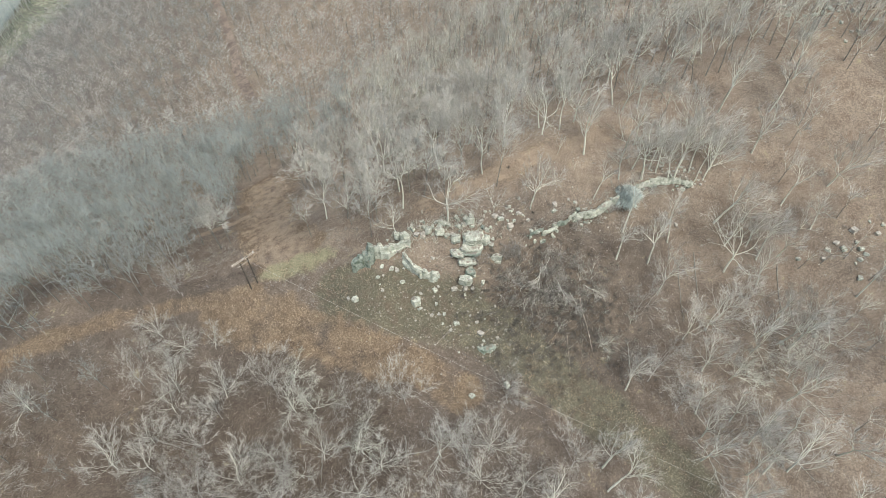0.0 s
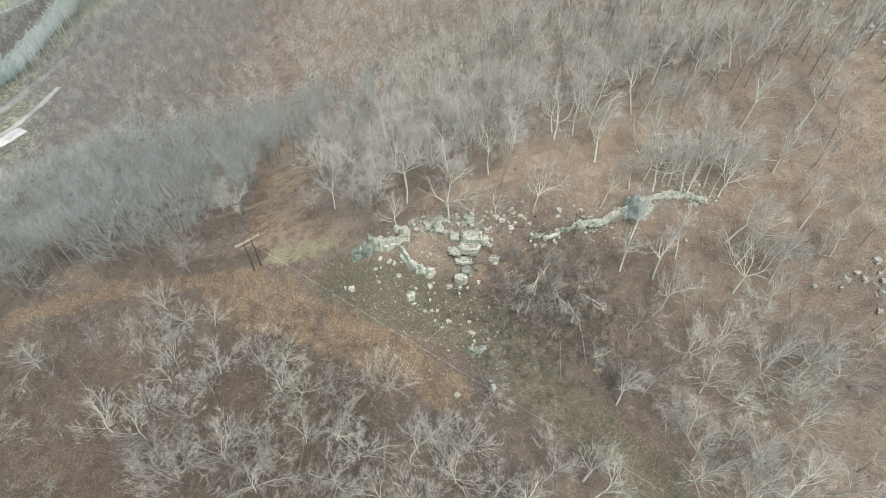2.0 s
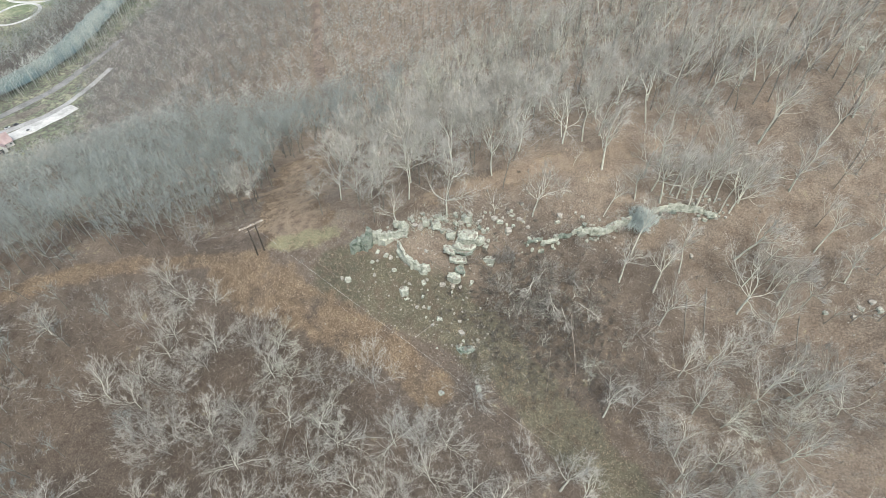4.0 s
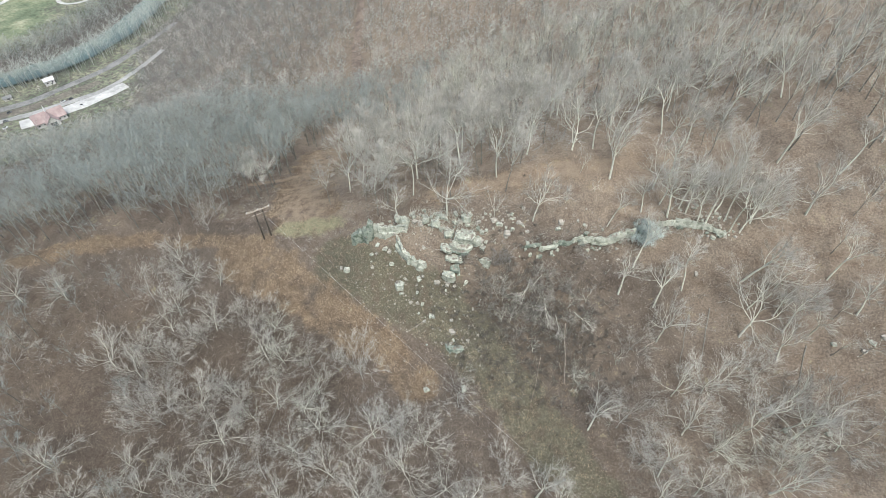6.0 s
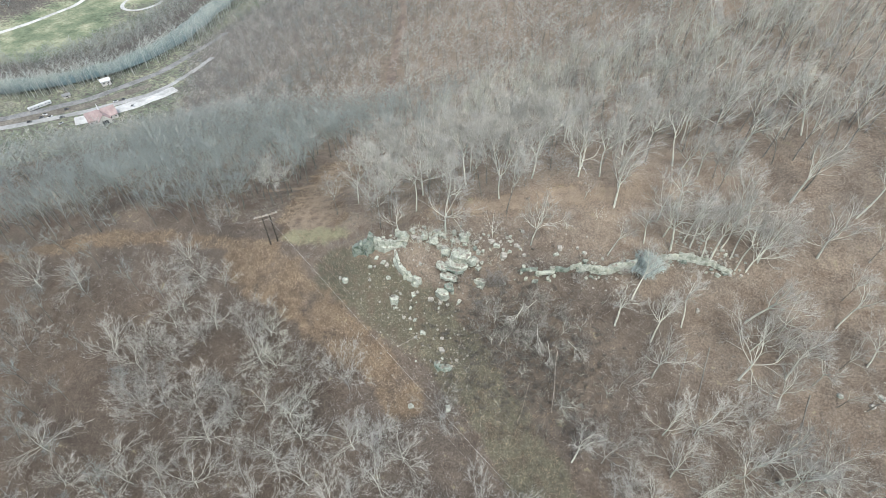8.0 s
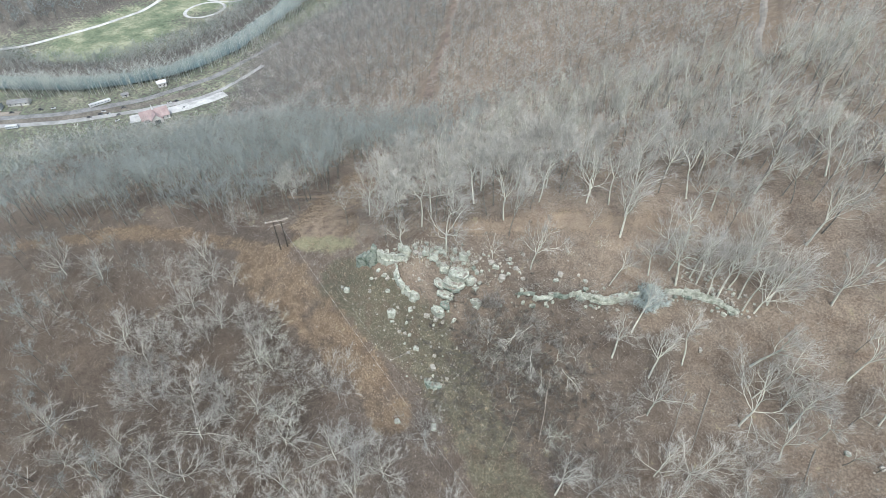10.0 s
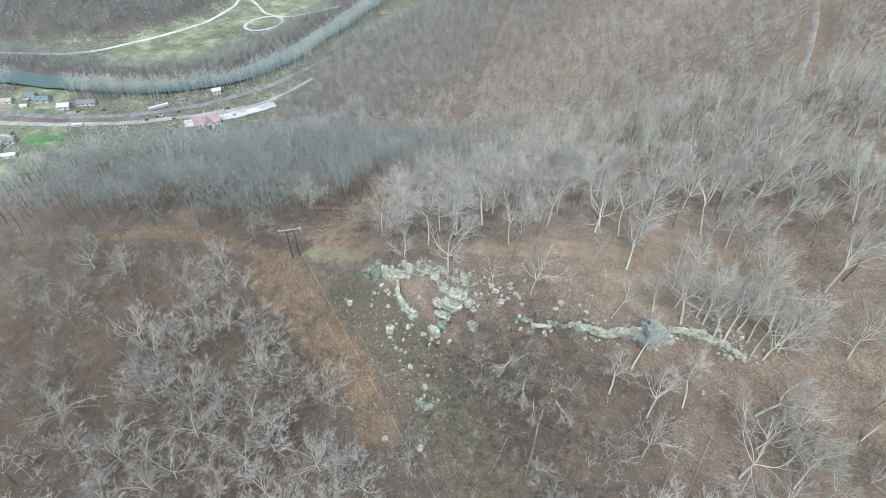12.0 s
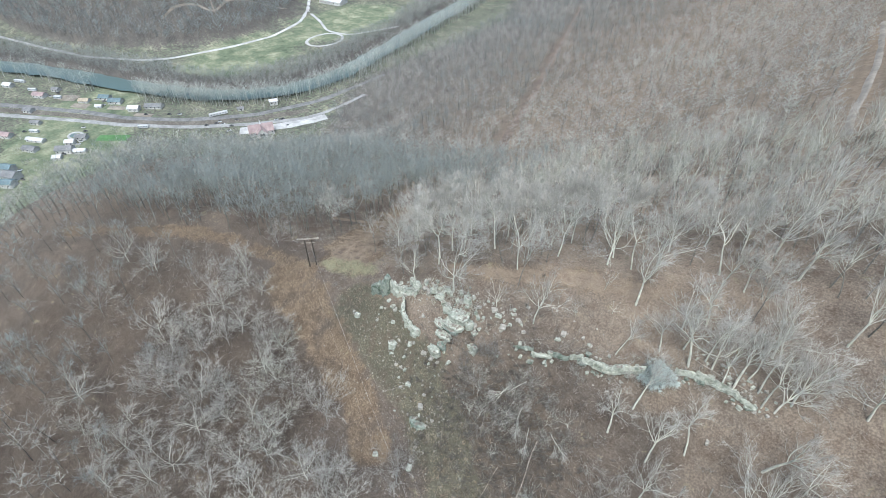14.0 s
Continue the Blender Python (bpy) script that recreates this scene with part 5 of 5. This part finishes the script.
# pale bush growing out of the ledge
def bush(x, y, wide, tall, seed):
    rn = np.random.default_rng(seed)
    base = new("bush")
    base.location = (x, y, float(height(x, y)) + 0.1)
    wood, fine = Shape(), Shape()
    for n in range(210):
        a, out = rn.uniform(0, 6.28), math.sqrt(rn.uniform(0, 1))
        edge = 1 + 0.18 * math.sin(3 * a + 1) + 0.1 * math.sin(5 * a)
        tip = np.array([out * edge * wide / 2 * math.cos(a), out * edge * wide / 2 * math.sin(a), tall * math.sqrt(1.04 - out * out) * rn.uniform(0.8, 1.04)])
        foot = np.array([tip[0] * 0.8, tip[1] * 0.8, -0.6])
        line = np.array([foot, foot * 0.45 + tip * 0.55 + rn.normal(0, 0.2, 3), tip])
        wood.tube(line, np.array([0.02, 0.012, 0.006]), 3)
        for _ in range(56):
            p, d = on_line(line, 1 - 0.55 * rn.uniform(0, 1) ** 1.8)
            fine.sliver(p, p + side_way(d, rn.uniform(0.5, 1.7), rn.uniform(0, 6.28)) * rn.uniform(0.5, 1.4), 0.024, 1)
    for name, s in (("stem_clump", wood), ("crown", fine)):
        ob = new(name, s.mesh(name, PALE_TWIGS))
        ob.parent = base
    return tagged(base, "dense pale grey-green lichened bush growing on the ledge", "bush")


bush(47.4, 105.6, 7.6, 5.2, 61)

# ---- power pole and its wires ----


def box_bm(w, d, h, bevel=0.0):
    bm = bmesh.new()
    bmesh.ops.create_cube(bm, size=1.0, matrix=Matrix.Translation((0, 0, h / 2)) @ Matrix.Diagonal((w, d, h, 1)))
    if bevel:
        bmesh.ops.bevel(bm, geom=bm.edges[:], offset=bevel, segments=1, affect="EDGES")
    return bm


def rod_bm(a, b, r, sides=8, r2=None):
    a, b = Vector(a), Vector(b)
    bm = bmesh.new()
    bmesh.ops.create_cone(bm, cap_ends=True, segments=sides, radius1=r, radius2=r2 or r, depth=(b - a).length)
    bmesh.ops.transform(bm, matrix=Matrix.Translation((a + b) / 2) @ (b - a).to_track_quat("Z", "Y").to_matrix().to_4x4(), verts=bm.verts)
    return bm


ARM = Vector((4.3, 4.7, 0)).normalized()


def power_pole(x, y, tall):
    """Two wooden poles joined by a crossarm."""
    base = new("power_pole")
    z = float(height(x, y))
    base.location = (x, y, z)
    a = ARM * 1.05
    for s in (-1, 1):
        foot = a * s
        g = float(height(x + foot.x, y + foot.y)) - z
        part("pole", rod_bm((foot.x, foot.y, g - 0.4), (foot.x, foot.y, tall), 0.2, 9, 0.14), POLE_WOOD, base)
    side = Vector((-ARM.y, ARM.x, 0)) * 0.2
    arms = []
    for s in (-1, 1):
        e = ARM * 3.3
        o = side * s
        arms.append(part("crossarm", rod_bm((-e.x + o.x, -e.y + o.y, tall - 0.35), (e.x + o.x, e.y + o.y, tall - 0.35), 0.13, 4), DEAD_WOOD, base, "weathered grey crossarm"))
    e = ARM * 2.0
    part("lower_crossarm", rod_bm((-e.x, -e.y, tall - 1.9), (e.x, e.y, tall - 1.9), 0.13, 4), DEAD_WOOD, base, "weathered grey crossarm")
    part("brace", rod_bm((-a.x, -a.y, tall - 1.9), (a.x, a.y, tall - 0.4), 0.06, 5), POLE_WOOD, base)
    part("brace", rod_bm((a.x, a.y, tall - 1.9), (-a.x, -a.y, tall - 0.4), 0.06, 5), POLE_WOOD, base)
    for s in (-3.0, 0.0, 3.0):
        p = ARM * s
        part("insulator", rod_bm((p.x, p.y, tall - 0.4), (p.x, p.y, tall + 0.15), 0.09, 7, 0.06), CERAMIC, arms[0], "grey ceramic insulator")
    return tagged(base, "two-legged wooden power pole with a double crossarm", "power pole", "power poles")


POLE_A, POLE_B = (-52.3, 86.2), (185.0, -22.0)
TALL = 11.2
power_pole(*POLE_A, TALL)
power_pole(*POLE_B, TALL)
for s in (-3.0, 0.0, 3.0):
    a = Vector((POLE_A[0], POLE_A[1], float(height(*POLE_A)) + TALL + 0.15)) + ARM * s
    b = Vector((POLE_B[0], POLE_B[1], float(height(*POLE_B)) + TALL + 0.15)) + ARM * s
    line = Shape()
    t = np.linspace(0, 1, 40)
    pts = np.array([a.lerp(b, k) for k in t])
    pts[:, 2] -= 4 * 6.0 * t * (1 - t)
    line.tube(pts, np.full(40, 0.018 if s == 0 else 0.006), 4)
    tagged(new("wire", line.mesh("wire", WIRE)), "thin weathered power line wire strung across the clearing", "wire", "power line wires")


# ---- valley: houses, trailers, cars ----


def gable_bm(w, d, rise, over=0.6, thick=0.35):
    """A pitched roof with eaves, ridge along x."""
    bm = bmesh.new()
    hw, hd = w / 2 + over, d / 2 + over
    prof = [(-hd, -0.1), (0, rise), (hd, -0.1), (hd, -0.1 - thick), (0, rise - thick), (-hd, -0.1 - thick)]
    ends = [[bm.verts.new((x, y, z)) for y, z in prof] for x in (-hw, hw)]
    n = len(prof)
    for i in range(n):
        bm.faces.new((ends[0][i], ends[0][(i + 1) % n], ends[1][(i + 1) % n], ends[1][i]))
    for e in ends:
        bm.faces.new((e[0], e[1], e[4], e[5]))
        bm.faces.new((e[1], e[2], e[3], e[4]))
    bmesh.ops.recalc_face_normals(bm, faces=bm.faces)
    return bm


def walls_bm(w, d, h, rise):
    """Walls with gable ends."""
    bm = bmesh.new()
    v = [[bm.verts.new((x, y, z)) for y, z in ((-d / 2, -1.0), (d / 2, -1.0), (d / 2, h), (0, h + rise - 0.4), (-d / 2, h))] for x in (-w / 2, w / 2)]
    for i in range(5):
        bm.faces.new((v[0][i], v[0][(i + 1) % 5], v[1][(i + 1) % 5], v[1][i]))
    bm.faces.new(v[0]), bm.faces.new(v[1])
    bmesh.ops.recalc_face_normals(bm, faces=bm.faces)
    return bm


def moved(bm, x, y, z, rz=0):
    bmesh.ops.transform(bm, matrix=pose(x, y, z, 0, 0, rz), verts=bm.verts)
    return bm


def house(x, y, w, d, h, yaw, roof, label, windows=3, rise=None, name="house"):
    base = new(name)
    base.matrix_basis = Matrix.Translation((x, y, float(height(x, y)))) @ pose(0, 0, 0, 0, 0, yaw)
    rise = rise or d * 0.28
    part("wall", walls_bm(w, d, h, rise), WALLS, base)
    part("roof", moved(gable_bm(w, d, rise), 0, 0, h), roof, base)
    for s in (-1, 1):
        for k in range(windows):
            px = -w / 2 + w * (k + 0.5) / windows
            win = part("window", moved(box_bm(1.6, 0.14, 1.7), px, s * d / 2, h * 0.38), WHITE_ROOF, base, "white-framed window")
            part("pane", moved(box_bm(1.3, 0.2, 1.4), px, s * d / 2, h * 0.38 + 0.15), GLASS_DARK, win, "dark glass pane")
            part("sill", moved(box_bm(1.8, 0.3, 0.1), px, s * d / 2, h * 0.38 - 0.1), WALLS, win)
    part("door", moved(box_bm(1.1, 0.2, 2.1), w * 0.12, -d / 2, 0.0), DARK_PAINT, base)
    return tagged(base, label, "house", "houses in the valley")


house(-489, 341, 9, 7, 5, 60, WHITE_ROOF, "small white house beside the railway", 2)
house(-589, 242, 20, 9, 3.2, 40, GREY_ROOF, "long low grey-roofed house near the river", 4)
house(-657, 214, 13, 9, 3.5, 35, BLUE_ROOF, "house with a blue-green metal roof", 2)
house(-637, 218, 15, 10, 3.5, 40, BLUE_ROOF, "house with a blue-grey roof near the river", 2)
house(-600, 223, 12, 9, 4.2, 42, WHITE_ROOF, "white-roofed house in a garden", 2)
house(-724, 164, 15, 9, 4, 30, PINK_ROOF, "house with a faded red roof", 3)
house(-728, 184, 9, 7, 3, 30, GREY_ROOF, "small grey-roofed house near the river", 2)
house(-787, 149, 12, 8, 3.5, 25, WHITE_ROOF, "white-roofed house at the river bend", 2)
house(-608, 119, 20, 6, 3, 30, WHITE_ROOF, "long white mobile home on a lawn", 4)
house(-591, 108, 15, 8, 3.4, 28, GREY_ROOF, "grey-roofed bungalow on a lawn", 3)
house(-560, 131, 16, 10, 5, 45, GREY_ROOF, "two-storey grey house below the woods", 3)
house(-573, 141, 9, 7, 4, 45, WHITE_ROOF, "white house below the woods", 2)
house(-546, 76, 16, 11, 6, 30, GREY_ROOF, "grey-roofed house at the foot of the hill", 3)
house(-565, 79, 12, 9, 5, 30, BLUE_ROOF, "house with a blue-grey roof at the foot of the hill", 2)
house(-690, 140, 10, 8, 3.4, 30, GREY_ROOF, "grey-roofed house between road and railway", 2)
house(-745, 652, 44, 24, 6, 15, WHITE_ROOF, "large white-roofed shed beyond the meadow", 5, 3)

house(-576, 154, 11, 8, 4, 45, GREY_ROOF, "brown-walled house at the end of a garden", 2)
house(-548, 141, 12, 6, 3, 45, WHITE_ROOF, "low white garage below the woods", 2)
house(-552, 120, 8, 6, 3, 45, WHITE_ROOF, "small white shed below the woods", 1)
house(-651, 134, 11, 6, 3, 30, GREY_ROOF, "small dark-roofed house on a lawn", 2)
house(-644, 101, 14, 8, 3.6, 30, PINK_ROOF, "house with a faded red roof on a lawn", 3)
house(-534, 70, 12, 9, 5, 35, BLUE_ROOF, "house with a dark blue-grey roof at the foot of the hill", 2)
house(-668, 194, 12, 8, 3, 38, plain("tan_roof", (0.30, 0.26, 0.20), (0.42, 0.37, 0.29), 0.6), "tan-roofed shed near the river", 1)
house(-640, 199, 7, 5, 2.6, 40, WHITE_ROOF, "small white shed beside the railway", 1)
house(-506, 306, 7, 5, 2.8, 60, GREY_ROOF, "small grey shed beside the railway", 1)

# lodge with a faded red roof and a steep cross gable
lodge = house(-440, 290, 26, 13, 4.5, 62, PINK_ROOF, "wide lodge with a faded red roof and a front gable", 6, 6.5, "lodge")
part("porch_gable", moved(walls_bm(12, 11, 4.2, 6.2), 0, -6.0, 0, 90), WALLS, lodge)
part("porch_roof", moved(gable_bm(12, 11, 6.2), 0, -6.0, 4.2, 90), PINK_ROOF, lodge)
# solid dark panel in place of the shaded porch interior
part("porch_shade_panel", moved(box_bm(5.5, 0.4, 4.2), 0, -12.0, 0), GLASS_DARK, lodge, "dark panel standing for the shaded porch opening")
part("cupola", moved(rod_bm((0, 0, 0), (0, 0, 6), 1.0, 6, 0.1), 0, 0, 10.5), WHITE_ROOF, lodge, "white spire")


def trailer(x, y, length, yaw, label, roof=WHITE_ROOF):
    base = new("trailer")
    base.matrix_basis = Matrix.Translation((x, y, float(height(x, y)))) @ pose(0, 0, 0, 0, 0, yaw)
    part("body", moved(box_bm(length, 3.0, 3.0, 0.12), 0, 0, 0.8), roof, base)
    for s in (-0.3, 0.3):
        for q in (-1.4, 1.4):
            part("wheel", rod_bm((length * s, q - 0.15, 0.5), (length * s, q + 0.15, 0.5), 0.5, 10), DARK_PAINT, base)
    for k in range(6):
        part("window", moved(box_bm(1.1, 3.1, 0.9), -length * 0.4 + k * length * 0.16, 0, 2.0), BLUE_ROOF, base, "blue-tinted window band")
    return tagged(base, label, "trailer", "trailers in the valley")


trailer(-513.5, 281.5, 21, 70, "long white and blue trailer parked by the railway")
trailer(-549, 209, 11, 46, "white box trailer parked on the verge")
trailer(-630, 125, 10, 35, "white camper trailer on a lawn")
trailer(-749, 164, 10, 38, "white camper trailer on a lawn by the river")
trailer(-790, 163, 15, 30, "long white trailer home by the river")
trailer(-702, 176, 9, 40, "white camper trailer beside a garden")


def car(x, y, yaw, paint, label):
    base = new("car")
    base.matrix_basis = Matrix.Translation((x, y, float(height(x, y)) + 0.25)) @ pose(0, 0, 0, 0, 0, yaw)
    part("body", moved(box_bm(4.6, 1.85, 0.75, 0.15), 0, 0, 0.35), paint, base)
    part("cabin", moved(box_bm(2.5, 1.6, 0.65, 0.2), -0.2, 0, 1.08), GLASS_DARK, base, "dark glazed cabin")
    for s in (-1.45, 1.45):
        for q in (-0.85, 0.85):
            wheel = part("wheel", rod_bm((s, q - 0.1, 0.33), (s, q + 0.1, 0.33), 0.33, 10), DARK_PAINT, base)
            part("rim", rod_bm((s, q - 0.11, 0.33), (s, q + 0.11, 0.33), 0.2, 8), WHITE_ROOF, wheel, "pale metal rim")
    return tagged(base, label, "car", "cars in the valley")


for n, (x, y, yaw) in enumerate([(-496, 268, 60), (-489, 272, 75), (-478, 276, 50), (-470, 268, 80), (-500, 258, 40), (-452, 318, 60), (-448, 324, 65), (-430, 318, 30), (-578, 226, 40), (-584, 150, 20), (-577, 146, 70), (-570, 150, 45), (-640, 118, 40), (-662, 205, 30), (-718, 182, 50), (-600, 165, 44), (-558, 244, 40), (-548.5, 252, 50), (-486, 288, 60), (-497, 273, 20), (-568, 138, 45), (-566, 146, 60), (-556, 127, 30), (-580, 142, 15), (-590, 163, 44), (-641, 205, 10), (-650, 209, 60), (-715, 172, 20), (-536, 82, 20), (-556, 86, 60)]):
    car(x, y, yaw, WHITE_ROOF if n % 2 else DARK_PAINT, "white car parked in the valley" if n % 2 else "dark car parked in the valley")

# trees and hedges among the houses
for n, (x, y, t) in enumerate([(-605, 203, 13), (-683, 186, 8), (-678, 182, 7), (-538, 269, 8), (-534, 266, 7), (-507, 309, 9), (-556, 98, 8), (-561, 94, 7), (-553, 102, 7), (-590, 96, 9), (-480, 322, 9), (-474, 330, 8), (-615, 108, 7), (-700, 128, 8), (-630, 176, 6), (-560, 184, 9), (-598, 238, 9), (-575, 246, 8), (-770, 152, 8)]):
    plant(FUZZY if n % 2 else SLIM, n, x, y, t / 14, group="trees among the houses", label="bare tree standing among valley houses")
